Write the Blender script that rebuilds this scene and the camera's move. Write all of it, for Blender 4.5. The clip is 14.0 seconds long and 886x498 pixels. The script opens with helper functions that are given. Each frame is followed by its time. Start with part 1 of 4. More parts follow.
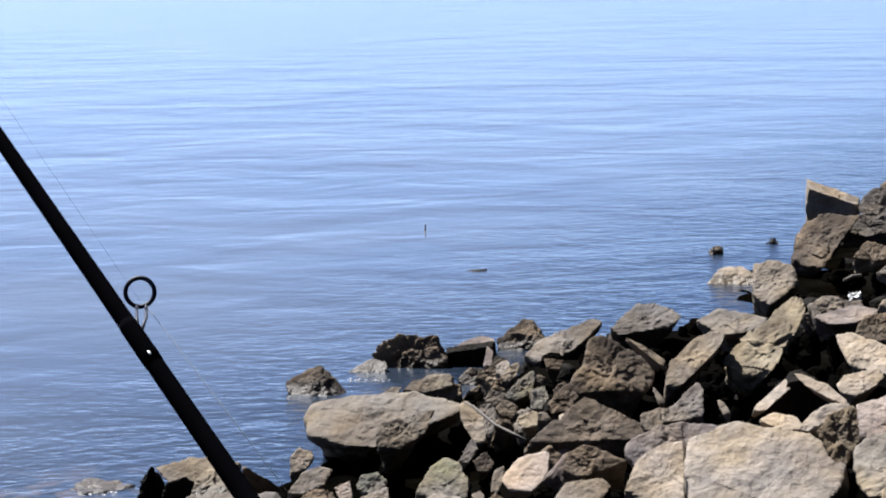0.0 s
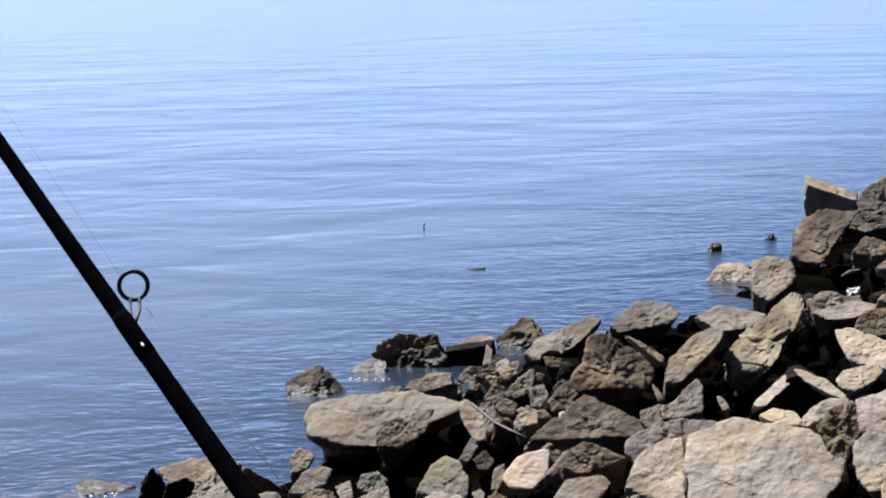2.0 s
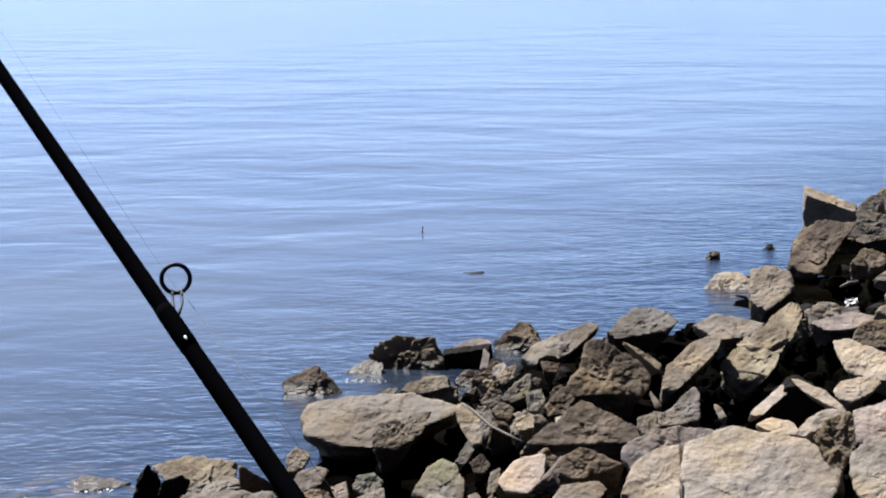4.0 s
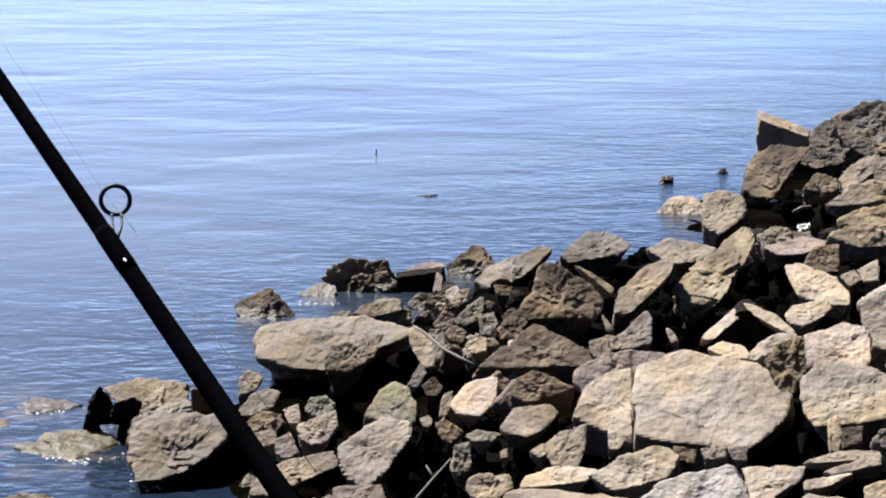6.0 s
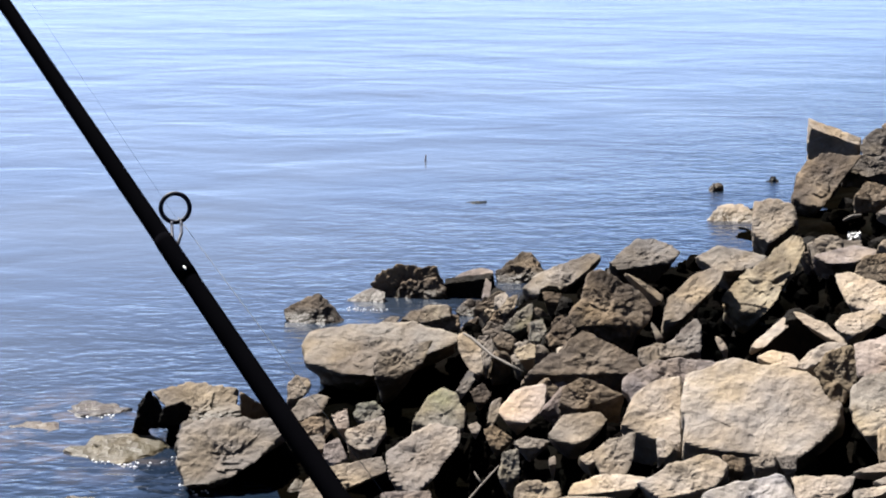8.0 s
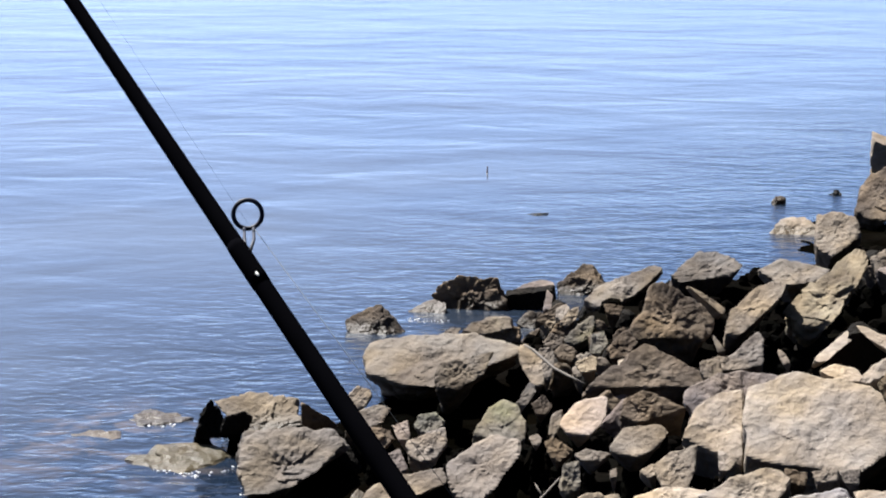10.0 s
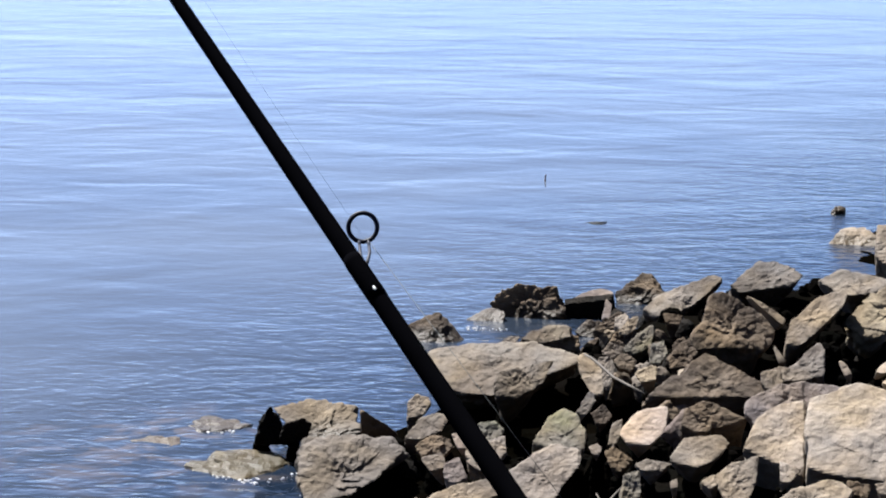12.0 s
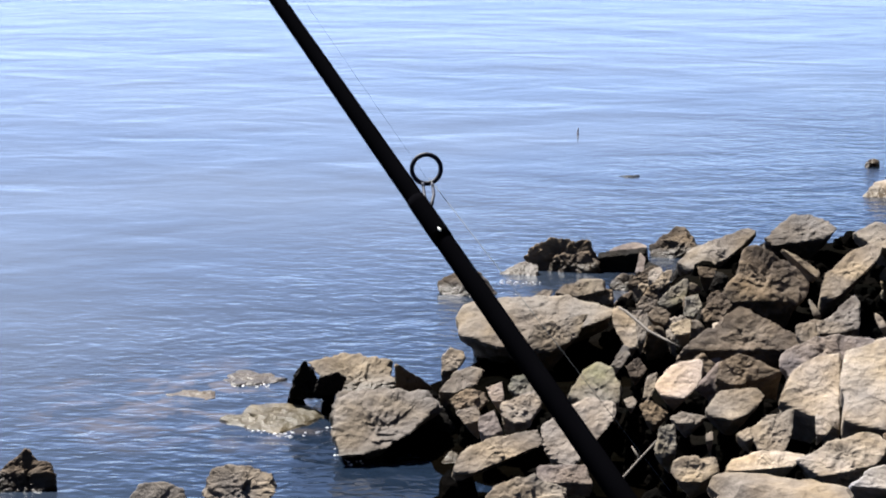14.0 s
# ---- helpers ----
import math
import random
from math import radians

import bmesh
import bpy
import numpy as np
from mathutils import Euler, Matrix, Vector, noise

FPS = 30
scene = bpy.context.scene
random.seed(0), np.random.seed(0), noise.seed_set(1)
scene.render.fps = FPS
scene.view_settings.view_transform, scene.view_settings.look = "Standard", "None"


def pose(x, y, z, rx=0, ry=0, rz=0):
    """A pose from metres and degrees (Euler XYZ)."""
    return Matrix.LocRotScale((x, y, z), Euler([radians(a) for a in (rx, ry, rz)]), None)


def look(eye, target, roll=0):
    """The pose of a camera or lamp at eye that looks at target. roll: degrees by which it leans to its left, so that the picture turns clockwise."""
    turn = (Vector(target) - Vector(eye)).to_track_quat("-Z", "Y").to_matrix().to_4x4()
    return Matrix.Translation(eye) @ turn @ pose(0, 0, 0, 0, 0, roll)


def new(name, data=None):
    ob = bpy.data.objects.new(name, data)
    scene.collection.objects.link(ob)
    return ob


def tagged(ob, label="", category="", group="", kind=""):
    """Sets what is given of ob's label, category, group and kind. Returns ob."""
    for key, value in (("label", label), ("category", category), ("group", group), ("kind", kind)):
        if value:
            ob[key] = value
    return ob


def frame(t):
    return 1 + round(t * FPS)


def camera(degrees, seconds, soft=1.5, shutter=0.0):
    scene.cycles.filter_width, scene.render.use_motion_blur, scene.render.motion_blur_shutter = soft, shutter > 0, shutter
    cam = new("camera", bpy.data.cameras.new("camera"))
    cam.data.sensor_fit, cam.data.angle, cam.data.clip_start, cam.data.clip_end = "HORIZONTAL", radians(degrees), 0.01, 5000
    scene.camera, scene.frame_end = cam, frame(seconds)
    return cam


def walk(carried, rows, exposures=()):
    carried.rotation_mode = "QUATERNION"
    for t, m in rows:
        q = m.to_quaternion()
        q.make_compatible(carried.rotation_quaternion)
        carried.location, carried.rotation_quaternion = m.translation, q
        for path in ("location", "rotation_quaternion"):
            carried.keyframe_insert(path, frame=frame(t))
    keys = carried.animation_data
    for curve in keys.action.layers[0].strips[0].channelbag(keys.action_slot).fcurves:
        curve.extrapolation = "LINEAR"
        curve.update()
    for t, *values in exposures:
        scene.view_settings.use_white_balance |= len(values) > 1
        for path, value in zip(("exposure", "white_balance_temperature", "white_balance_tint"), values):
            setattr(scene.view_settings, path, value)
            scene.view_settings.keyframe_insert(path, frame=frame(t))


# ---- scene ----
cam = camera(22, 14.0, soft=2.0)
PATH = [
    (0, pose(0.0141, 0.0013, 2.5047, 82.0318, 0.8465, 0.3104)),
    (0.5, pose(0.0165, 0.0014, 2.5014, 81.9073, 1.5927, 1.7653)),
    (1, pose(0.0172, -0.0021, 2.5021, 82.2115, 1.2152, 0.9413)),
    (1.5, pose(0.0147, -0.0009, 2.5020, 82.0825, 0.9619, 0.5111)),
    (2, pose(0.0175, -0.0070, 2.5025, 82.0175, 1.3368, 0.2211)),
    (2.2, pose(0.0177, -0.0071, 2.5029, 81.9663, 1.4018, 0.2276)),
    (4.3, pose(-0.0012, -0.0115, 2.5010, 82.1067, -0.2422, -0.0161)),
    (4.5, pose(-0.0011, -0.0115, 2.4999, 81.4775, -0.3685, -0.4872)),
    (5, pose(0.0041, -0.0092, 2.5008, 80.4040, -0.3665, -1.3235)),
    (5.5, pose(0.0029, -0.0014, 2.5008, 80.2274, -0.3424, -1.0353)),
    (6, pose(0.0035, 0.0009, 2.4998, 80.1647, -0.2667, -0.8172)),
    (6.5, pose(0.0027, 0.0005, 2.4998, 80.1858, -0.3908, -0.5517)),
    (7, pose(0.0005, -0.0039, 2.5002, 80.2119, -0.2350, 0.0672)),
    (7.5, pose(0.0000, 0.0000, 2.5000, 80.1402, -0.3582, 0.0622)),
    (8, pose(-0.0001, -0.0014, 2.5014, 80.3119, -0.4071, 0.4440)),
    (8.5, pose(0.0004, -0.0032, 2.5010, 80.2201, -0.3975, 0.8421)),
    (8.7, pose(0.0005, -0.0059, 2.5017, 80.4355, -0.5254, 1.0865)),
    (10.8, pose(-0.0142, 0.0063, 2.4986, 80.7548, -0.3359, 2.5132)),
    (11, pose(-0.0176, 0.0078, 2.4998, 81.0723, -0.3964, 2.7031)),
    (11.5, pose(-0.0257, 0.0085, 2.4994, 80.9477, -0.5734, 3.1143)),
    (12, pose(-0.0284, 0.0077, 2.5004, 80.7744, -0.5988, 3.4142)),
    (12.5, pose(-0.0275, 0.0078, 2.4982, 80.2920, -0.6756, 3.2375)),
    (13, pose(-0.0286, 0.0069, 2.4990, 80.3572, -0.5504, 3.2677)),
    (13.5, pose(-0.0321, 0.0061, 2.4983, 80.0422, -0.4838, 3.4733)),
    (14, pose(-0.0411, 0.0109, 2.4946, 79.6332, -0.2967, 4.1560)),
]
walk(cam, PATH, exposures=[(0, 2.35, 6150, 10), (2.2, 2.32, 6150, 10), (4.3, 2.31, 6250, 10), (5, 2.56, 6300, 10), (6.5, 2.60, 6500, 10), (8.7, 2.60, 6500, 10), (11, 2.43, 6250, 10), (12.5, 2.49, 6250, 10), (14, 2.60, 6450, 10)])

# ---- daylight: high sun ahead and to the left, clear sky ----
SUN_ELEVATION, SUN_BEARING = 55, -43
world = bpy.data.worlds.new("sky")
scene.world = world
world.use_nodes = True
sky = world.node_tree.nodes.new("ShaderNodeTexSky")
sky.sky_type, sky.sun_disc = "NISHITA", False
sky.sun_elevation, sky.sun_rotation = radians(SUN_ELEVATION), radians(SUN_BEARING)
sky.air_density, sky.dust_density, sky.ozone_density = 0.24, 0.32, 1.0
world.node_tree.links.new(sky.outputs[0], world.node_tree.nodes["Background"].inputs[0])
world.node_tree.nodes["Background"].inputs[1].default_value = 0.057
sun = new("sun", bpy.data.lights.new("sun", "SUN"))
sun.data.energy, sun.data.angle, sun.data.color = 5.0, radians(0.53), (1.0, 0.96, 0.90)
e, b = radians(SUN_ELEVATION), radians(SUN_BEARING)
sun.matrix_world = look((30 * math.cos(e) * math.sin(b), 30 * math.cos(e) * math.cos(b), 30 * math.sin(e)), (0, 0, 0))


# ---- materials ----
def material(name):
    m = bpy.data.materials.new(name)
    m.use_nodes = True
    return m, m.node_tree, m.node_tree.nodes["Principled BSDF"]


def node(tree, kind, links=(), **values):
    n = tree.nodes.new(kind)
    for key, value in values.items():
        n.inputs[key.replace("_", " ")].default_value = value
    for source, target in links:
        tree.links.new(source, n.inputs[target])
    return n


def ramp(tree, source, stops):
    n = tree.nodes.new("ShaderNodeValToRGB")
    while len(n.color_ramp.elements) < len(stops):
        n.color_ramp.elements.new(0.5)
    for el, (at, c) in zip(n.color_ramp.elements, stops):
        el.position, el.color = at, (*c, 1) if len(c) == 3 else c
    tree.links.new(source, n.inputs[0])
    return n.outputs[0]


def mix(tree, fac, a, b, blend="MIX"):
    n = tree.nodes.new("ShaderNodeMix")
    n.data_type, n.blend_type = "RGBA", blend
    for value, socket in ((fac, n.inputs[0]), (a, n.inputs[6]), (b, n.inputs[7])):
        if hasattr(value, "is_linked"):
            tree.links.new(value, socket)
        else:
            socket.default_value = value if isinstance(value, float) else (*value, 1)
    return n.outputs[2]


def stone(name, light, dark, stain, stain_share=0.5, gloss=0.12):
    """Weathered quarry stone: mottled, speckled, stained in patches, wet just above the water."""
    m, t, p = material(name)
    light, dark, stain = ((r * 0.72, g * 0.735, b * 0.79) for r, g, b in (light, dark, stain))
    place = t.nodes.new("ShaderNodeNewGeometry").outputs["Position"]
    rnd = t.nodes.new("ShaderNodeObjectInfo").outputs["Random"]
    coarse = node(t, "ShaderNodeTexNoise", [(place, "Vector")], Scale=7.0, Detail=6.0, Roughness=0.65)
    fine = node(t, "ShaderNodeTexNoise", [(place, "Vector")], Scale=42.0, Detail=5.0, Roughness=0.7)
    patch = node(t, "ShaderNodeTexNoise", [(place, "Vector")], Scale=3.2, Detail=4.0, Roughness=0.6)
    pits = node(t, "ShaderNodeTexVoronoi", [(place, "Vector")], Scale=30.0)
    c = mix(t, ramp(t, coarse.outputs[0], [(0.36, (0, 0, 0)), (0.62, (1, 1, 1))]), dark, light)
    c = mix(t, ramp(t, patch.outputs[0], [(0.60 - 0.25 * stain_share, (0, 0, 0)), (0.72 - 0.2 * stain_share, (0.8, 0.8, 0.8))]), c, stain)
    blotch = node(t, "ShaderNodeTexNoise", [(place, "Vector")], Scale=1.7, Detail=3.0, Roughness=0.55)
    c = mix(t, 1.0, c, ramp(t, blotch.outputs[0], [(0.32, (0.72, 0.71, 0.72)), (0.52, (1.0, 1.0, 1.0)), (0.68, (1.18, 1.16, 1.10))]), "MULTIPLY")
    tone = node(t, "ShaderNodeTexNoise", [(place, "Vector")], Scale=4.6, Detail=3.0, Roughness=0.5)
    c = mix(t, 1.0, c, ramp(t, tone.outputs[0], [(0.34, (0.88, 0.93, 1.02)), (0.50, (1.0, 1.0, 1.0)), (0.66, (1.10, 1.04, 0.90))]), "MULTIPLY")
    c = mix(t, 0.32, c, ramp(t, fine.outputs[0], [(0.3, (0.35, 0.33, 0.30)), (0.7, (1.0, 1.0, 1.0))]), "MULTIPLY")
    c = mix(t, 1.0, c, ramp(t, rnd, [(0.0, (0.82, 0.82, 0.84)), (0.5, (1.0, 0.98, 0.96)), (1.0, (1.1, 1.06, 1.0))]), "MULTIPLY")
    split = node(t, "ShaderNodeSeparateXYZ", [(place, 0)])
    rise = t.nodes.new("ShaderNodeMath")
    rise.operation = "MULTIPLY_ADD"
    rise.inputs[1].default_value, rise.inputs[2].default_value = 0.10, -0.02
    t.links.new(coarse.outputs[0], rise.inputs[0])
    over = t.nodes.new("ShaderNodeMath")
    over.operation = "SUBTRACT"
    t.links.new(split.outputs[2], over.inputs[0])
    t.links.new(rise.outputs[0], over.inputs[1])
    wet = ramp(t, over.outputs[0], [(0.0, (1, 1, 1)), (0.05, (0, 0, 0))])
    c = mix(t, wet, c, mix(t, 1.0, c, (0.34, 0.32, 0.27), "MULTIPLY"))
    t.links.new(c, p.inputs["Base Color"])
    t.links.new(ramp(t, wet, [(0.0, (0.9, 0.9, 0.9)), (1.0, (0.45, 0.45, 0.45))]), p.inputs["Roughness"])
    p.inputs["Specular IOR Level"].default_value = gloss
    b1 = node(t, "ShaderNodeBump", [(coarse.outputs[0], "Height")], Strength=0.5, Distance=0.05)
    b2 = node(t, "ShaderNodeBump", [(fine.outputs[0], "Height"), (b1.outputs[0], "Normal")], Strength=0.5, Distance=0.010)
    b3 = node(t, "ShaderNodeBump", [(pits.outputs["Distance"], "Height"), (b2.outputs[0], "Normal")], Strength=0.4, Distance=0.008)
    t.links.new(b3.outputs[0], p.inputs["Normal"])
    return m


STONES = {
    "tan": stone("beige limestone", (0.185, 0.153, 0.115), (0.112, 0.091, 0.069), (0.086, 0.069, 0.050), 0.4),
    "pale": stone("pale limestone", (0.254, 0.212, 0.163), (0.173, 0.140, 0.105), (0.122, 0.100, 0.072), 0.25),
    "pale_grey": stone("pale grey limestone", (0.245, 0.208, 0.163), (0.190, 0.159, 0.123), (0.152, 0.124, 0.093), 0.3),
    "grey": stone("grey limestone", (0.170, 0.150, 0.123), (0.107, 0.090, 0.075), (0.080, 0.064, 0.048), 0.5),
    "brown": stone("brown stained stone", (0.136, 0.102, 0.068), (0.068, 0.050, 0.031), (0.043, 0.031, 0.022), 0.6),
    # Near black: gives filler rocks the gaps' shade as colour; black rocks use it too.
    "dark": stone("near-black stone", (0.010, 0.008, 0.006), (0.005, 0.0045, 0.004), (0.0045, 0.004, 0.003), 0.7, 0.05),
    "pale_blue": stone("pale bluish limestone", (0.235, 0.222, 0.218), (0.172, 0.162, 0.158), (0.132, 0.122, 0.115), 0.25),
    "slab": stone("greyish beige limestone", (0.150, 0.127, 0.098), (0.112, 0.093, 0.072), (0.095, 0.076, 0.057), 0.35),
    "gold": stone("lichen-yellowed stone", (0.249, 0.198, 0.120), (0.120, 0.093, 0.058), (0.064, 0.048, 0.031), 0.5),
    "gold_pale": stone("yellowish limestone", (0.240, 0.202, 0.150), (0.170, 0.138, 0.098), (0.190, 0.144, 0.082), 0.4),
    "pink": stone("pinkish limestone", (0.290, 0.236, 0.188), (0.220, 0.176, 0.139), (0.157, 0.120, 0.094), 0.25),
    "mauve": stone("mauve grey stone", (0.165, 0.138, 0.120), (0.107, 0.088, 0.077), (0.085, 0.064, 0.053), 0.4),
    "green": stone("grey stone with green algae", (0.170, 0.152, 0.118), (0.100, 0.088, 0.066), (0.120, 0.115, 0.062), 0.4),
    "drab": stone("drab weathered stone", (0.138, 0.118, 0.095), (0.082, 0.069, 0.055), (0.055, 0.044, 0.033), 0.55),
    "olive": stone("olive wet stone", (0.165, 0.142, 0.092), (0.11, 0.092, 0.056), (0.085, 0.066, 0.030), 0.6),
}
LOOKS = {
    "tan": "weathered beige limestone rock on the stony bank",
    "pale": "pale sun-bleached limestone rock among the bank stones",
    "pale_grey": "large pale grey limestone boulder with a flat face",
    "grey": "grey weathered limestone rock on the shore bank",
    "brown": "dark brown stained rock near the water",
    "dark": "near-black rock with the shade of the gaps in its colour",
    "pale_blue": "pale bluish-grey limestone rock on the bank",
    "slab": "greyish beige limestone rock on the shore bank",
    "gold": "rough rock yellowed with lichen on the bank",
    "gold_pale": "yellowish limestone block on the stony bank",
    "pink": "smooth pinkish pale limestone rock among darker rubble",
    "mauve": "mauve-grey weathered rock on the shore bank",
    "green": "grey rock tinged with green algae on top",
    "drab": "drab grey-brown weathered rock at the water's edge",
    "olive": "low olive-brown wet rock lying in the water",
}


def plain(name, colour, rough, metallic=0.0, grain=0.0, gloss=0.5):
    m, t, p = material(name)
    p.inputs["Roughness"].default_value, p.inputs["Metallic"].default_value = rough, metallic
    p.inputs["Specular IOR Level"].default_value = gloss
    n = node(t, "ShaderNodeTexNoise", Scale=60.0, Detail=4.0)
    c = mix(t, ramp(t, n.outputs[0], [(0.3, (0, 0, 0)), (0.7, (1, 1, 1))]), tuple(v * (1 - grain) for v in colour), colour)
    t.links.new(c, p.inputs["Base Color"])
    return m


def water_material():
    m, t, p = material("lake water")
    place = t.nodes.new("ShaderNodeNewGeometry").outputs["Position"]
    p.inputs["Roughness"].default_value, p.inputs["IOR"].default_value = 0.15, 1.333
    silt = node(t, "ShaderNodeTexNoise", [(place, "Vector")], Scale=0.25, Detail=3.0)
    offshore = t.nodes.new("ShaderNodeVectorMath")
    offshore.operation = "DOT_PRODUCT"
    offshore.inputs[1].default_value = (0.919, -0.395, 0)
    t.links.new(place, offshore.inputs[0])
    near_shore = t.nodes.new("ShaderNodeMapRange")
    for k, v in ((1, -7.6), (2, -4.6), (3, 0.14), (4, 1.0)):
        near_shore.inputs[k].default_value = v
    t.links.new(offshore.outputs["Value"], near_shore.inputs[0])
    # Base colour falls to a much darker blue towards the shore line.
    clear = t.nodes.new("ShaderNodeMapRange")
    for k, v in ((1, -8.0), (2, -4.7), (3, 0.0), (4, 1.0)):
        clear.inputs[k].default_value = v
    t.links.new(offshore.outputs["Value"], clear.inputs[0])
    silty = ramp(t, silt.outputs[0], [(0.35, (0.024, 0.030, 0.041)), (0.65, (0.037, 0.043, 0.052))])
    bar = t.nodes.new("ShaderNodeVectorMath")
    bar.operation = "DISTANCE"
    bar.inputs[1].default_value = (-1.80, 9.75, 0)
    t.links.new(place, bar.inputs[0])
    shallow = t.nodes.new("ShaderNodeMapRange")
    for k, v in ((1, 0.25), (2, 0.95), (3, 1.0), (4, 0.0)):
        shallow.inputs[k].default_value = v
    t.links.new(bar.outputs["Value"], shallow.inputs[0])
    bed = node(t, "ShaderNodeTexNoise", [(place, "Vector")], Scale=3.2, Detail=4.0, Roughness=0.6, Distortion=0.6)
    stones_below = mix(t, shallow.outputs[0], (0.0, 0.0, 0.0), ramp(t, bed.outputs[0], [(0.50, (0, 0, 0)), (0.62, (1, 1, 1))]))
    graded = mix(t, clear.outputs[0], silty, (0.003, 0.006, 0.012))
    t.links.new(mix(t, stones_below, graded, (0.050, 0.043, 0.041)), p.inputs["Base Color"])
    normal = None
    for turn, scale, small, distance in ((-14, (0.26, 0.34, 1), 0, 0.040), (-20, (0.8, 1.05, 1), 0, 0.018), (-9, (2.0, 2.7, 1), 0, 0.0042), (-16, (4.2, 6.0, 1), 1, 0.0135), (8, (9.0, 14.0, 1), 1, 0.0095)):
        turned = node(t, "ShaderNodeMapping", [(place, "Vector")], Rotation=(0, 0, radians(turn)), Scale=scale)
        n = node(t, "ShaderNodeTexNoise", [(turned.outputs[0], "Vector")], Scale=1.0, Detail=1.0, Roughness=0.4, Distortion=0.8)
        bump = node(t, "ShaderNodeBump", [(n.outputs[0], "Height")], Strength=1.0, Distance=distance)
        if small:
            reach = t.nodes.new("ShaderNodeMath")
            reach.operation = "MULTIPLY"
            reach.inputs[1].default_value = distance
            t.links.new(near_shore.outputs[0], reach.inputs[0])
            t.links.new(reach.outputs[0], bump.inputs["Distance"])
        if normal:
            t.links.new(normal, bump.inputs["Normal"])
        normal = bump.outputs[0]
    t.links.new(normal, p.inputs["Normal"])
    return m


WATER = water_material()
# Far darker than earth: the shade between the stones is put into this colour.
SHADE_SOIL = stone("near-black gap soil", (0.0035, 0.003, 0.0025), (0.0025, 0.0025, 0.002), (0.002, 0.002, 0.0015), 0.5, 0.0)
CARBON = plain("black matt carbon", (0.0015, 0.0015, 0.002), 0.8, 0.0, 0.3, 0.0)
STEEL = plain("dark blued steel", (0.006, 0.008, 0.018), 0.6, 0.1, 0.3, 0.15)
THREAD = plain("black binding thread", (0.0015, 0.0015, 0.002), 0.8, 0.0, 0.4, 0.0)
MARK = plain("white paint mark", (0.55, 0.55, 0.53), 0.5, 0.0, 0.1)
NYLON = plain("clear grey nylon", (0.036, 0.04, 0.042), 0.6, 0.0, 0.1, 0.1)
WOOD = plain("bleached driftwood", (0.046, 0.036, 0.027), 0.85, 0.0, 0.5)
FLECK = plain("white fleck", (0.55, 0.55, 0.56), 0.6, 0.0, 0.1)
LITTER = plain("dull white plastic", (0.24, 0.24, 0.24), 0.6, 0.0, 0.3)
ORANGE = plain("dark float paint", (0.06, 0.04, 0.05), 0.4, 0.0, 0.2)


# ---- building helpers ----
def part(name, bm, mat, parent=None, label=""):
    me = bpy.data.meshes.new(name)
    bm.to_mesh(me)
    bm.free()
    me.materials.append(mat)
    ob = new(name, me)
    ob.parent = parent
    return tagged(ob, label)


def sheet(name, verts, faces, mat, smooth=False):
    me = bpy.data.meshes.new(name)
    me.from_pydata([tuple(v) for v in verts], [], faces)
    me.materials.append(mat)
    if smooth:
        me.shade_smooth()
    return new(name, me)


def tube(points, radii, sides=12):
    """A bent tube through points, closed at both ends."""
    bm = bmesh.new()
    rings = []
    for i, c in enumerate(points):
        c = Vector(c)
        way = (Vector(points[min(i + 1, len(points) - 1)]) - Vector(points[max(i - 1, 0)])).normalized()
        q = way.to_track_quat("Z", "Y")
        rings.append([bm.verts.new(c + q @ Vector((radii[i] * math.cos(a), radii[i] * math.sin(a), 0))) for a in (2 * math.pi * k / sides for k in range(sides))])
    for lo, hi in zip(rings, rings[1:]):
        for k in range(sides):
            bm.faces.new((lo[k], lo[(k + 1) % sides], hi[(k + 1) % sides], hi[k]))
    bm.faces.new(list(reversed(rings[0])))
    bm.faces.new(rings[-1])
    for f in bm.faces:
        f.smooth = True
    return bm


# ---- the shore: water sheet and bank ----
SHORE = np.array([-1.1, 9.52])
INLAND = np.array([0.919, -0.395])
ALONG = np.array([0.395, 0.919])
SLOPE = 0.19


def inlet(u):
    """How far the water reaches into the bank beyond its line."""
    return 0.6 * min(max((-0.25 - u) / 0.4, 0), 1)


# dark hollows between the stones: x, y, radius
HOLLOWS = [(0.82, 7.48, 0.35), (-0.28, 9.9, 0.6), (1.16, 12.78, 0.3), (1.86, 11.91, 0.25), (1.36, 7.96, 0.3), (0.05, 8.38, 0.3), (0.35, 8.34, 0.25), (0.72, 8.29, 0.25), (2.56, 15.05, 0.3), (0.8, 11.03, 0.3), (1.25, 10.56, 0.25), (1.95, 10.18, 0.25), (-0.62, 10.3, 0.3), (-0.35, 10.25, 0.35), (-0.05, 10.4, 0.3), (0.0, 8.75, 0.2), (1.45, 8.33, 0.15), (1.68, 11.23, 0.16), (1.98, 12.52, 0.2), (1.9, 12.2, 0.2), (1.3, 13.6, 0.25), (1.34, 11.24, 0.12), (-0.82, 8.95, 0.25), (-0.47, 8.6, 0.2), (2.75, 16.3, 0.2), (0.42, 12.0, 0.32)]


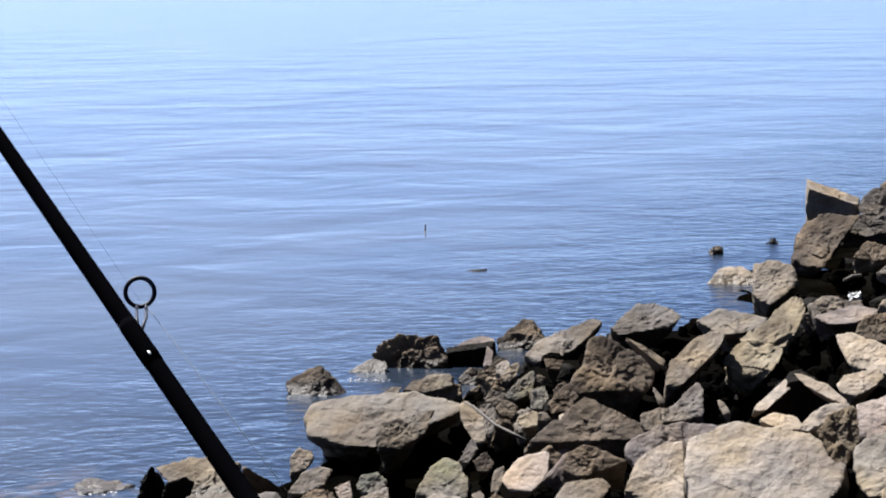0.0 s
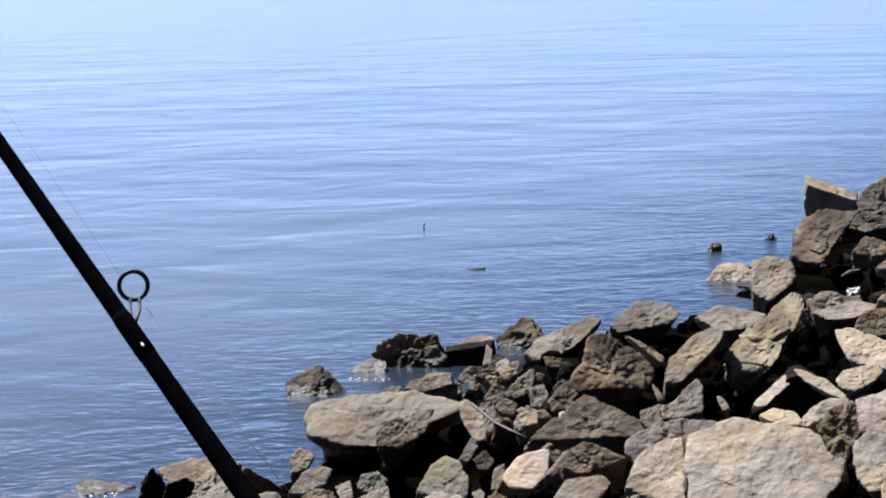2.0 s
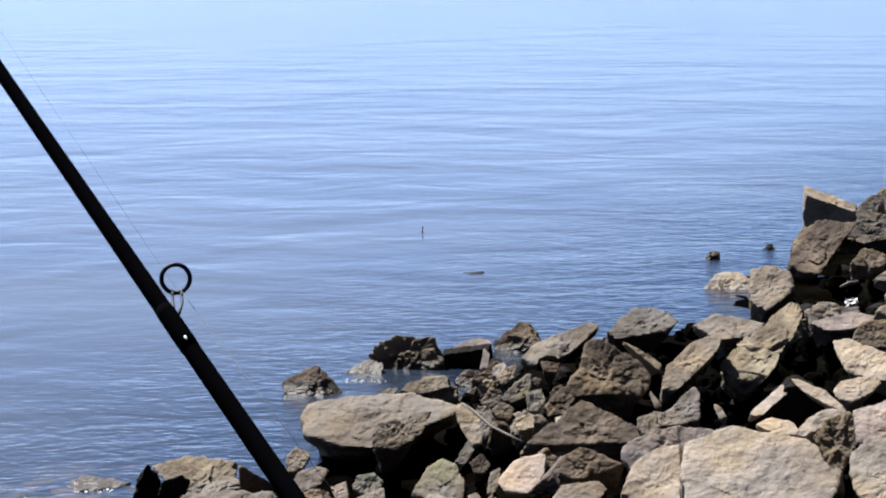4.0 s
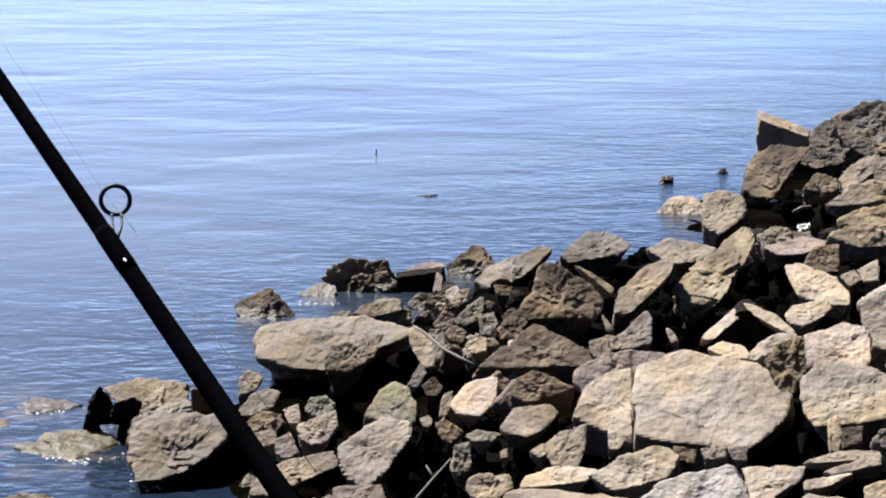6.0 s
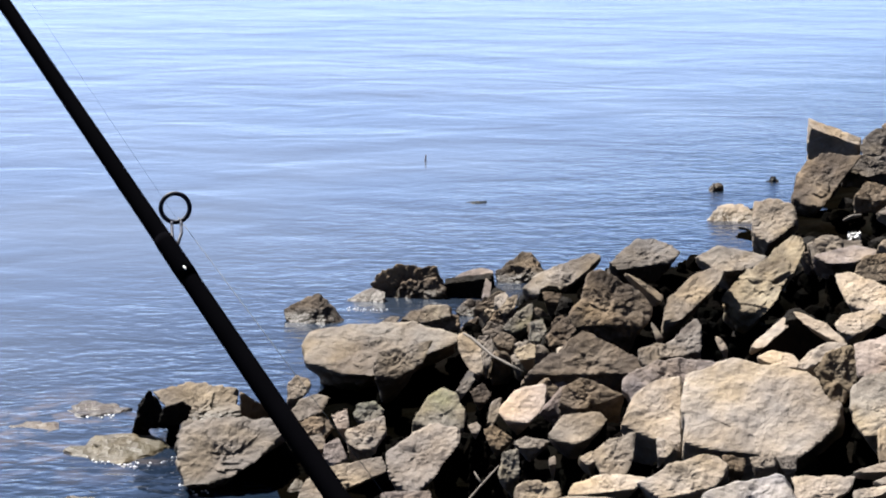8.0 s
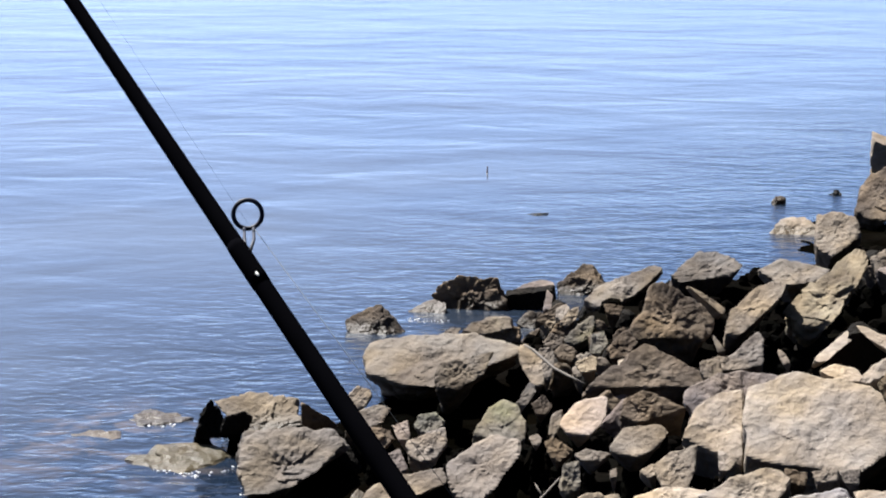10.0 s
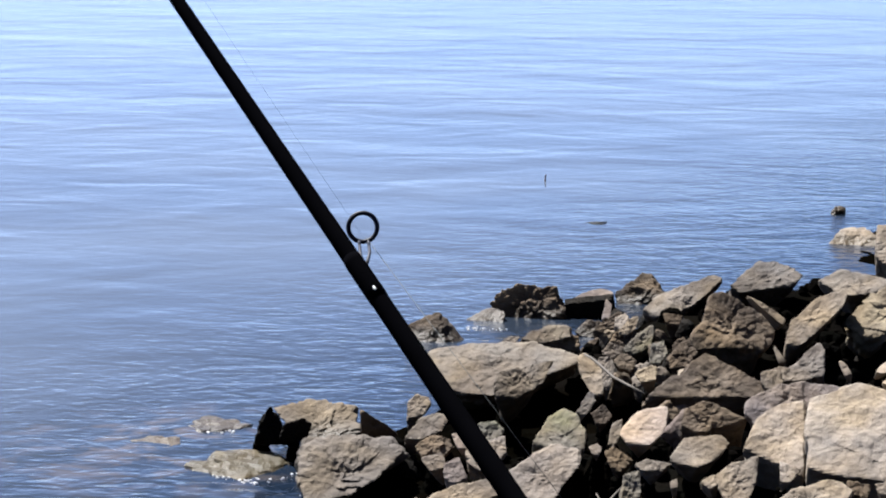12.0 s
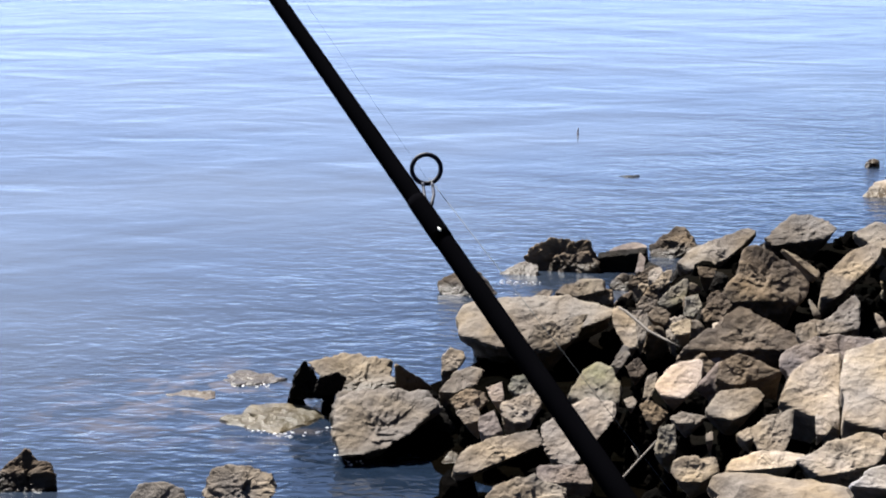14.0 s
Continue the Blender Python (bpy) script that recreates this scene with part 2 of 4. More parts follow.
def bank(x, y):
    """Height of the bank under the stones, with an unseen slope added inland to block sky light."""
    q = np.array((x, y)) - SHORE
    u = q @ ALONG
    d = q @ INLAND - inlet(u) - 0.3 * min(max((u - 4.9) / 0.6, 0), 1) * min(max((6.5 - u) / 0.3, 0), 1)
    ledge = 0.10 * min(max((d + 0.12 - 0.11 * max(u - 2, 0)) / 0.2, 0), 1) * min(max((1.1 - d) / 0.3, 0), 1) * min(max((u + 0.35) / 0.2, 0), 1) * min(max((4.9 - u) / 0.4, 0), 1)
    z = ledge + min(max(SLOPE * d, -1.5), 1.1) - 0.055 - 0.13 * min(max(d / 2, 0), 1) + 0.85 * min(max(d - 7.0, 0), 11.0)
    pit = max(0.16 * min(max(1.25 - math.hypot(x - p, y - q) / r, 0) * 2, 1) for p, q, r in HOLLOWS)
    return z if z < 0.03 else max(z - pit, 0.03)


def ground_sheet():
    us = [-3000, -300, -60] + list(np.linspace(-14, -3, 12)) + list(np.linspace(-2.9, 10.5, 110)) + list(np.linspace(11, 34, 24)) + [80, 400, 3000]
    ds = [-400, -60] + list(np.linspace(-10, -0.6, 16)) + list(np.linspace(-0.5, 4.4, 45)) + list(np.linspace(4.6, 9, 12)) + list(np.linspace(9.6, 20.4, 19)) + [30, 100, 600, 3000]
    verts = []
    for u in us:
        for d in ds:
            x, y = SHORE + ALONG * u + INLAND * d
            z = bank(x, y) + (0.05 * noise.fractal(Vector((x, y, 0)) * 2.5, 0.6, 2.0, 3) if -20 < u < 60 and -12 < d < 22 else 0)
            verts.append((x, y, z))
    k = len(ds)
    faces = [(i * k + j, i * k + j + 1, (i + 1) * k + j + 1, (i + 1) * k + j) for i in range(len(us) - 1) for j in range(k - 1)]
    return sheet("ground", verts, [f[::-1] for f in faces], SHADE_SOIL, True)


tagged(ground_sheet(), "near-black soil of the bank under the stones, gap shade in its colour", "ground", kind="structure")
water = sheet("water", [(-3000, -3000, 0), (3000, -3000, 0), (3000, 3000, 0), (-3000, 3000, 0)], [(0, 1, 2, 3)], WATER)
tagged(water, "rippled blue lake water reflecting the sky", "water", kind="structure")

# ---- stones ----
SPHERES = {}


def ball(level):
    if level not in SPHERES:
        bm = bmesh.new()
        bmesh.ops.create_icosphere(bm, subdivisions=level, radius=1)
        SPHERES[level] = (np.array([v.co[:] for v in bm.verts]), [[v.index for v in f.verts] for f in bm.faces])
        bm.free()
    return SPHERES[level]


def chips(at):
    """Flat broken facets: each cell of the stone is cut off at its own depth and tilt."""
    gaps, seats = noise.voronoi(at)
    cuts = [noise.cell(seat * 13.7) * 0.35 + (at - seat).dot(noise.cell_vector(seat * 7.3) - Vector((0.5, 0.5, 0.5))) for seat in seats[:2]]
    share = 0.5 + 0.5 * min((gaps[1] - gaps[0]) / 0.14, 1)
    return cuts[0] * share + cuts[1] * (1 - share)


def stone_shape(rng, w, d, h, tw=0.7, sx=0.0, ta=0.0, tb=0.3, face=0.0, under=0.3, zu=-0.3, cuts=9, p=36, rough=1.0, level=4):
    """A split quarry stone: a tapered block (tw: top to bottom width, sx: how far its top is shifted, ta and tb: how its top slopes
    sideways and backwards, face: how far its front falls back from height zu to the top, under: how it is undercut below zu) with corners knocked off, worn edges and a rough skin."""
    u, faces = ball(level)
    planes = []

    def plane(n, at):
        n = np.array(n, float)
        n /= np.linalg.norm(n)
        planes.append((n, max(n @ np.array(at, float), 0.12)))

    plane((2, 0, 1 - tw - sx), (1, 0, -1))
    plane((-2, 0, 1 - tw + sx), (-1, 0, -1))
    plane((0, zu - 1, face), (0, -1, zu))
    plane((0, -1, -under), (0, -1, zu))
    plane((0, 2, 0.5), (0, 1, -1))
    plane((-ta, -tb, 1), (-np.sign(ta), -0.1, 1 - abs(ta)))
    plane((0, 0, 1), (0, 0, 1))
    plane((0, 0, -1), (0, 0, -1))
    for _ in range(cuts):
        n = rng.normal(size=3) * (1, 1, 0.8)
        n /= np.linalg.norm(n)
        reach = min(c / max(m @ n, 1e-3) for m, c in planes)
        planes.append((n, max(reach, 0.3) * rng.uniform(0.74, 0.96)))
    q = np.array([np.maximum(u @ n, 0) / c for n, c in planes])
    r = (q ** p).sum(0) ** (-1 / p)
    v = u * r[:, None] * np.array((w, d, h)) / 2
    size = (w * d * h) ** (1 / 3)
    off = Vector(rng.uniform(-50, 50, 3))
    out = []
    for c in v:
        k = Vector(c)
        a = noise.fractal(k * (3.2 / size) + off, 0.9, 2.1, 3) * 0.045 + abs(noise.noise(k * (9.0 / size) + off)) * 0.030
        a += noise.noise(k * (22.0 / size) + off) * 0.014 + chips(k * (4.2 / size) + off) * 0.16 - 0.02
        out.append(k * (1 + rough * (a - 0.02)))
    return out, faces


SEATS = []


def seat(ob, size):
    """Remember where a stone needs smaller ones under it."""
    SEATS.append((min((ob.matrix_world @ v.co for v in ob.data.vertices), key=lambda k: k.z), size))


def rock(x, y, z, w, d, h, look_of="tan", yaw=0, lean=0, pitch=0, seed=0, label="", **shape):
    rng = np.random.default_rng(1000 + seed)
    verts, faces = stone_shape(rng, w, d, h, level=4 if w > 0.12 else 3, **shape)
    ob = sheet("rock", verts, faces, STONES[look_of])
    ob.matrix_world = pose(x, y, z, pitch, lean, yaw)
    seat(ob, 0.7 * min(w, d))
    return tagged(ob, label or LOOKS[look_of], "rock", "rocks of the shore bank")


def split_rock(x, y, z, look_of, yaw, beta, sides, depth, drop, seed, turn=0, ridge=None, turn_beyond=0, rim=0.5, under=0.62, rough=1.0, label=""):
    """A quarry stone broken along flat faces. Its front slopes beta degrees from level and is bounded by sides, each the bearing of
    a cleft (0 to the right, 90 up) and how far it lies from the middle; below, the stone is undercut by drop (under 1: its foot is upright). ridge: where a second
    front face, turned another way, begins."""
    rng = np.random.default_rng(1000 + seed)
    b = radians(beta)

    def face(t):
        return np.array((math.sin(b) * math.sin(radians(t)), -math.sin(b) * math.cos(radians(t)), math.cos(b)))

    front = face(turn)
    planes = [(front, np.array((ridge or 0.0, 0, 0)))]
    if ridge is not None:
        planes.append((face(turn_beyond), np.array((ridge, 0, 0))))
    for a, r in sides:
        c, s = math.cos(radians(a)), math.sin(radians(a))
        back = -(front[0] * r * c + front[2] * r * s) / front[1]
        lean = -rim * s if s > 0 else under * s ** 4 / max(front[2], 0.3)
        planes.append((np.array((c, 0, s)) + lean * front, np.array((r * c, back, r * s))))
    corners = []
    for (a, r), (a2, r2) in zip(sides, sides[1:] + sides[:1]):
        turned = math.sin(radians(a2 - a))
        if abs(turned) > 0.02:
            corners.append(((r * math.sin(radians(a2)) - r2 * math.sin(radians(a))) / turned, (r2 * math.cos(radians(a)) - r * math.cos(radians(a2))) / turned))
    low = min(z for _, z in corners) - drop
    for way in (1.0, -1.0):
        end, level = max(corners, key=lambda k: way * k[0])
        planes.append((np.array((way, 0, -0.08)), np.array((end, 0, level))))
    planes.append((np.array((0, 0, -1.0)), np.array((0, 0, low))))
    planes.append((np.array((0, 1.0, 0.15)), np.array((0, depth * 0.75, 0))))
    inner = -front * (1, 1, 1 if front[2] > 0 else 0) * min(0.35 * depth, 0.6 * min(r for _, r in sides) + 0.02)
    cut = []
    for n, at in planes:
        n = n / np.linalg.norm(n)
        cut.append((n, max(n @ (at - inner), 0.012)))
    size = max(r for _, r in sides)
    around = ball(4)[0]
    reach = around / np.max([around @ n / c for n, c in cut], axis=0)[:, None]
    for _ in range(9):
        n = rng.normal(size=3)
        n /= np.linalg.norm(n)
        if n @ front > 0.75 or rim < 0 and n[2] > 0.2:
            continue
        cut.append((n, (reach @ n).max() * rng.uniform(0.94, 1.0)))
    u, faces = ball(6 if size > 0.15 else 5 if size > 0.07 else 4)
    bed = Vector(rng.normal(size=3) * (0.5, 0.5, 1.0)).normalized()
    wide = max(abs(x) for x, _ in corners)
    tall = max(max(abs(z) for _, z in corners), -low * 0.6)
    u = u * np.array((max(wide, 0.03), depth * 0.55, max(tall, 0.03)))
    u = u / np.linalg.norm(u, axis=1)[:, None]
    q = np.array([np.maximum(u @ n, 0) / c for n, c in cut])
    v = u * ((q ** 44).sum(0) ** (-1 / 44))[:, None] + inner
    off = Vector(rng.uniform(-50, 50, 3))
    out = []
    for c in v:
        k = Vector(c)
        w = k / size
        a = noise.fractal(w * 1.5 + off, 0.9, 2.1, 5) * 0.07 + abs(noise.noise(w * 4.0 + off)) * 0.045
        a += noise.noise(w * 10.0 + off) * 0.018 + chips(w * 1.5 + off) * 0.13 + chips(w * 3.9 - off) * 0.06 - 0.03
        layer = w.dot(bed) * 3.4 + noise.fractal(w * 1.8 - off, 0.9, 2.1, 3) * 1.3
        a += (layer % 1.0 - 0.5) * 0.018 * max(noise.noise(w * 0.9 + off * 2) + 0.35, 0)
        out.append(k + (k - Vector(inner)).normalized() * a * size * rough)
    ob = sheet("rock", out, faces, STONES[look_of])
    ob.matrix_world = pose(x, y, z, 0, 0, yaw)
    seat(ob, 1.1 * size)
    return tagged(ob, label or LOOKS[look_of], "rock", "rocks of the shore bank")


rock(1.98, 17.44, -0.01, 0.20, 0.18, 0.20, "brown", yaw=-17, tw=0.3, sx=0.2, ta=0.4, seed=12, label="small dark rock just breaking the water surface", lean=14, pitch=8, face=0.5, tb=0.6, under=0.2, cuts=14, p=16, rough=2.4)
rock(2.51, 17.99, -0.01, 0.14, 0.11, 0.10, "dark", yaw=8, tw=0.4, sx=-0.2, ta=-0.3, seed=13, label="small dark rock just breaking the water surface", lean=10, pitch=7, face=0.4, tb=0.6, under=0.2, cuts=14, p=16, rough=2.2)
rock(0.85, 5.97, 0.63, 0.44, 0.41, 0.16, "tan", yaw=7, tw=0.8, tb=0.4, seed=104, lean=3, pitch=2, face=0.25, under=0.5)
rock(1.17, 5.87, 0.70, 0.31, 0.28, 0.18, "tan", yaw=-5, tw=0.8, tb=0.4, seed=105, lean=8, pitch=1, face=0.25, under=0.5)
rock(0.48, 6.36, 0.56, 0.47, 0.44, 0.21, "tan", yaw=3, tw=0.8, tb=0.4, seed=107, lean=0, pitch=5, face=0.25, under=0.5)
split_rock(3.375, 17.679, 0.336, "drab", -11, 50, [(132, 0.158), (107, 0.13), (75, 0.134), (0, 0.226), (-77, 0.116), (-103, 0.134), (-154, 0.234)], depth=0.29, drop=0.11, seed=861, rough=0.95)
split_rock(3.614, 17.352, 0.442, "drab", -12, 50, [(129, 0.241), (97, 0.195), (83, 0.207), (8, 0.289), (-81, 0.189), (-110, 0.219), (-165, 0.32)], depth=0.39, drop=0.11, seed=81, rough=0.95)
split_rock(3.853, 16.606, 0.586, "drab", -13, 50, [(165, 0.324), (100, 0.279), (83, 0.265), (0, 0.278), (-90, 0.265), (-165, 0.282)], depth=0.36, drop=0.11, seed=981, rough=0.95)
split_rock(2.987, 15.014, 0.429, "tan", -11, 40, [(139, 0.061), (117, 0.054), (49, 0.129), (-24, 0.08), (-61, 0.053), (-96, 0.093), (-167, 0.131)], depth=0.20, drop=0.10, seed=456)
split_rock(3.115, 14.799, 0.474, "tan", -12, 42, [(106, 0.072), (43, 0.071), (-13, 0.07), (-82, 0.069), (-172, 0.064)], depth=0.15, drop=0.10, seed=952)
split_rock(2.948, 13.851, 0.470, "tan", -12, 42, [(119, 0.124), (101, 0.064), (86, 0.099), (0, 0.341), (-82, 0.053), (-132, 0.315)], depth=0.44, drop=0.09, seed=136, rough=1.27)
split_rock(2.713, 12.673, 0.505, "gold", -12, 42, [(111, 0.085), (97, 0.061), (85, 0.077), (0, 0.271), (-83, 0.052), (-92, 0.069), (-135, 0.245)], depth=0.35, drop=0.09, seed=617, rough=0.95)
split_rock(2.432, 11.520, 0.579, "tan", -12, 50, [(135, 0.184), (95, 0.055), (88, 0.055), (0, 0.256), (-86, 0.05), (-101, 0.08)], depth=0.32, drop=0.09, seed=445, rough=0.95)
split_rock(2.012, 12.000, 0.471, "tan", -9, 48, [(108, 0.079), (81, 0.066), (11, 0.141), (-75, 0.071), (-102, 0.073), (-159, 0.132)], depth=0.18, drop=0.10, seed=918, rough=1.18)
split_rock(2.325, 10.342, 0.655, "tan", -13, 48, [(140, 0.101), (95, 0.072), (22, 0.093), (-79, 0.07), (-153, 0.093)], depth=0.17, drop=0.09, seed=40)
split_rock(1.528, 6.838, 0.727, "tan", -13, 50, [(140, 0.062), (104, 0.031), (82, 0.04), (0, 0.079), (-81, 0.029), (-110, 0.049)], depth=0.12, drop=0.09, seed=298, rough=1.23)
split_rock(0.131, 11.016, 0.167, "pale", -1, 50, [(154, 0.029), (95, 0.019), (0, 0.031), (-90, 0.018)], depth=0.12, drop=0.09, seed=373)
split_rock(0.188, 12.265, 0.113, "brown", -1, 50, [(134, 0.046), (110, 0.039), (27, 0.077), (-63, 0.038), (-106, 0.058)], depth=0.12, drop=0.10, seed=639, rough=1.23)
split_rock(-0.050, 11.740, 0.097, "brown", 0, 50, [(144, 0.054), (96, 0.038), (4, 0.065), (-90, 0.034)], depth=0.12, drop=0.10, seed=694, rough=1.27)
split_rock(0.228, 11.583, 0.171, "brown", -1, 52, [(138, 0.039), (81, 0.042), (-6, 0.049), (-76, 0.037), (-130, 0.051)], depth=0.12, drop=0.10, seed=570, rough=1.36)
split_rock(0.180, 11.166, 0.187, "tan", -1, 50, [(139, 0.043), (76, 0.035), (-16, 0.05), (-82, 0.035), (-136, 0.046)], depth=0.12, drop=0.09, seed=692, rough=1.27)
rock(-1.412, 9.492, -0.025, 0.47, 0.49, 0.12, "olive", yaw=-19, seed=402, tw=.9, tb=0.0, ta=-0.12, rough=1.4, label="low olive-brown wet rock awash in the shallow water")
split_rock(-0.264, 6.895, 0.433, "tan", 2, 42, [(124, 0.091), (98, 0.058), (79, 0.061), (6, 0.12), (-83, 0.056), (-132, 0.087)], depth=0.16, drop=0.09, seed=279)
rock(0.13, 16.72, -0.033, 0.25, 0.22, 0.085, "dark", yaw=-6, tw=0.6, tb=0.1, seed=841, rough=1.6, under=0.2, label="dark wet rock just awash in the lake")
rock(-1.931, 9.905, -0.042, 0.36, 0.34, 0.10, "mauve", yaw=1, seed=403, tw=.9, tb=0, ta=0, rough=1.5, label="mauve wet rock just awash in the shallow water")
rock(-1.649, 10.197, -0.040, 0.30, 0.42, 0.10, "mauve", yaw=-19, seed=404, tw=.9, tb=0, ta=0, rough=1.5, label="mauve wet rock just awash in the shallow water")
split_rock(1.303, 5.908, 0.777, "gold_pale", -12, 44, [(109, 0.06), (87, 0.049), (2, 0.07), (-94, 0.047), (-172, 0.073)], depth=0.12, drop=0.09, seed=206)
rock(0.07, 11.91, 0.04, 0.10, 0.11, 0.16, "brown", yaw=-16, tw=0.3, sx=-0.12, tb=0.72, face=0.25, lean=37, pitch=12, cuts=5, seed=323, under=0.5)
rock(-0.11, 12.52, -0.04, 0.12, 0.12, 0.16, "grey", yaw=-4, tw=0.44, sx=-0.14, tb=0.78, face=0.06, lean=-1, pitch=20, cuts=5, seed=324, under=0.5)
rock(-0.08, 12.21, -0.01, 0.12, 0.13, 0.17, "grey", yaw=-5, tw=0.9, sx=-0.18, tb=0.55, face=0.16, lean=20, pitch=8, cuts=5, seed=325, under=0.5)
rock(0.23, 12.47, 0.02, 0.09, 0.09, 0.15, "brown", yaw=-27, tw=0.55, sx=-0.14, tb=0.5, face=0.71, lean=-20, pitch=16, cuts=5, seed=333, under=0.5)
rock(0.27, 10.39, 0.20, 0.13, 0.14, 0.17, "tan", yaw=32, tw=0.82, sx=0.13, tb=0.32, face=0.31, lean=-5, pitch=-7, cuts=5, seed=334, under=0.5)
rock(0.21, 10.58, 0.17, 0.12, 0.12, 0.16, "brown", yaw=-14, tw=0.4, sx=0.08, tb=0.64, face=0.6, lean=58, pitch=4, cuts=5, seed=337, under=0.5)
rock(0.22, 12.62, 0.02, 0.14, 0.15, 0.18, "dark", yaw=29, tw=0.83, sx=-0.23, tb=0.79, face=0.63, lean=52, pitch=-6, cuts=5, seed=338, under=0.5)
rock(0.49, 12.44, 0.06, 0.07, 0.07, 0.14, "dark", yaw=-41, tw=0.82, sx=0.06, tb=0.38, face=0.29, lean=38, pitch=13, cuts=5, seed=340, under=0.5)
rock(0.20, 10.31, 0.19, 0.12, 0.12, 0.17, "brown", yaw=35, tw=0.73, sx=-0.3, tb=0.49, face=0.44, lean=2, pitch=25, cuts=5, seed=344, under=0.5)
rock(0.23, 10.43, 0.18, 0.10, 0.11, 0.16, "dark", yaw=38, tw=0.77, sx=0.04, tb=0.86, face=0.41, lean=-4, pitch=19, cuts=5, seed=346, under=0.5)
rock(0.27, 12.07, 0.07, 0.12, 0.13, 0.17, "brown", yaw=-21, tw=0.66, sx=0.01, tb=0.75, face=0.07, lean=-15, pitch=-14, cuts=5, seed=349, under=0.5)
rock(0.40, 10.37, 0.21, 0.12, 0.12, 0.16, "tan", yaw=-13, tw=0.54, sx=0.06, tb=0.84, face=0.56, lean=-21, pitch=3, cuts=5, seed=351, under=0.5)
rock(0.20, 10.50, 0.17, 0.10, 0.11, 0.16, "dark", yaw=-22, tw=0.72, sx=0.07, tb=0.52, face=0.76, lean=19, pitch=-19, cuts=5, seed=353, under=0.5)
rock(0.30, 10.24, 0.20, 0.09, 0.10, 0.15, "tan", yaw=-14, tw=0.85, sx=0.06, tb=0.49, face=0.07, lean=-27, pitch=10, cuts=5, seed=354, under=0.5)
rock(0.33, 11.10, 0.15, 0.11, 0.12, 0.16, "brown", yaw=32, tw=0.39, sx=-0.16, tb=0.48, face=0.76, lean=-40, pitch=5, cuts=5, seed=355, under=0.5)
rock(0.34, 10.19, 0.21, 0.11, 0.11, 0.16, "dark", yaw=-27, tw=0.31, sx=-0.15, tb=0.75, face=0.16, lean=-20, pitch=-15, cuts=5, seed=356, under=0.5)
rock(0.43, 10.67, 0.19, 0.10, 0.10, 0.16, "dark", yaw=6, tw=0.39, sx=-0.05, tb=0.43, face=0.24, lean=4, pitch=-16, cuts=5, seed=358, under=0.5)
rock(0.46, 11.83, 0.11, 0.09, 0.09, 0.15, "brown", yaw=28, tw=0.39, sx=-0.21, tb=0.81, face=0.66, lean=-31, pitch=-6, cuts=5, seed=360, under=0.5)
rock(0.55, 11.97, 0.12, 0.13, 0.13, 0.17, "dark", yaw=-33, tw=0.81, sx=0.1, tb=0.48, face=0.72, lean=20, pitch=1, cuts=5, seed=363, under=0.5)
rock(0.34, 11.24, 0.14, 0.12, 0.12, 0.17, "dark", yaw=-3, tw=0.73, sx=-0.28, tb=0.71, face=0.27, lean=17, pitch=-12, cuts=5, seed=365, under=0.5)
rock(0.17, 12.04, 0.05, 0.11, 0.11, 0.16, "tan", yaw=-37, tw=0.75, sx=0.19, tb=0.48, face=0.31, lean=17, pitch=5, cuts=5, seed=367, under=0.5)
rock(0.39, 12.76, 0.02, 0.08, 0.09, 0.15, "dark", yaw=13, tw=0.82, sx=-0.12, tb=0.71, face=0.63, lean=30, pitch=25, cuts=5, seed=368, under=0.5)
rock(0.20, 11.64, 0.08, 0.09, 0.09, 0.15, "dark", yaw=0, tw=0.86, sx=-0.13, tb=0.75, face=0.33, lean=20, pitch=6, cuts=5, seed=369, under=0.5)
rock(0.48, 9.60, 0.30, 0.15, 0.15, 0.18, "brown", yaw=-3, tw=0.32, sx=-0.14, tb=0.47, face=0.73, lean=-44, pitch=19, cuts=5, seed=370, under=0.5)
rock(0.39, 9.26, 0.30, 0.13, 0.14, 0.17, "brown", yaw=30, tw=0.4, sx=-0.15, tb=0.81, face=0.09, lean=-20, pitch=-2, cuts=5, seed=372, under=0.5)
rock(0.43, 8.96, 0.33, 0.12, 0.13, 0.17, "mauve", yaw=-17, tw=0.81, sx=-0.19, tb=0.73, face=0.02, lean=38, pitch=-9, cuts=5, seed=373, under=0.5)
rock(0.49, 9.69, 0.28, 0.10, 0.10, 0.15, "mauve", yaw=-29, tw=0.82, sx=0.26, tb=0.71, face=0.31, lean=8, pitch=25, cuts=5, seed=377, under=0.5)
rock(0.47, 9.50, 0.31, 0.16, 0.17, 0.19, "mauve", yaw=26, tw=0.43, sx=-0.28, tb=0.41, face=0.66, lean=33, pitch=0, cuts=5, seed=378, under=0.5)
rock(1.98, 12.29, 0.36, 0.17, 0.17, 0.19, "brown", yaw=-44, tw=0.62, sx=0.15, tb=0.34, face=0.11, lean=57, pitch=6, cuts=5, seed=386, under=0.5)
rock(2.06, 11.99, 0.37, 0.09, 0.09, 0.15, "brown", yaw=-14, tw=0.34, sx=-0.04, tb=0.35, face=0.34, lean=56, pitch=-18, cuts=5, seed=387, under=0.5)
rock(4.01, 19.11, 0.20, 0.18, 0.18, 0.20, "brown", yaw=-15, tw=0.42, sx=0.25, tb=0.85, face=0.8, lean=-59, pitch=-20, cuts=5, seed=388, under=0.5)
rock(4.10, 20.08, 0.17, 0.25, 0.26, 0.24, "dark", yaw=-45, tw=0.68, sx=0.1, tb=0.68, face=0.41, lean=10, pitch=-17, cuts=5, seed=389, under=0.5)
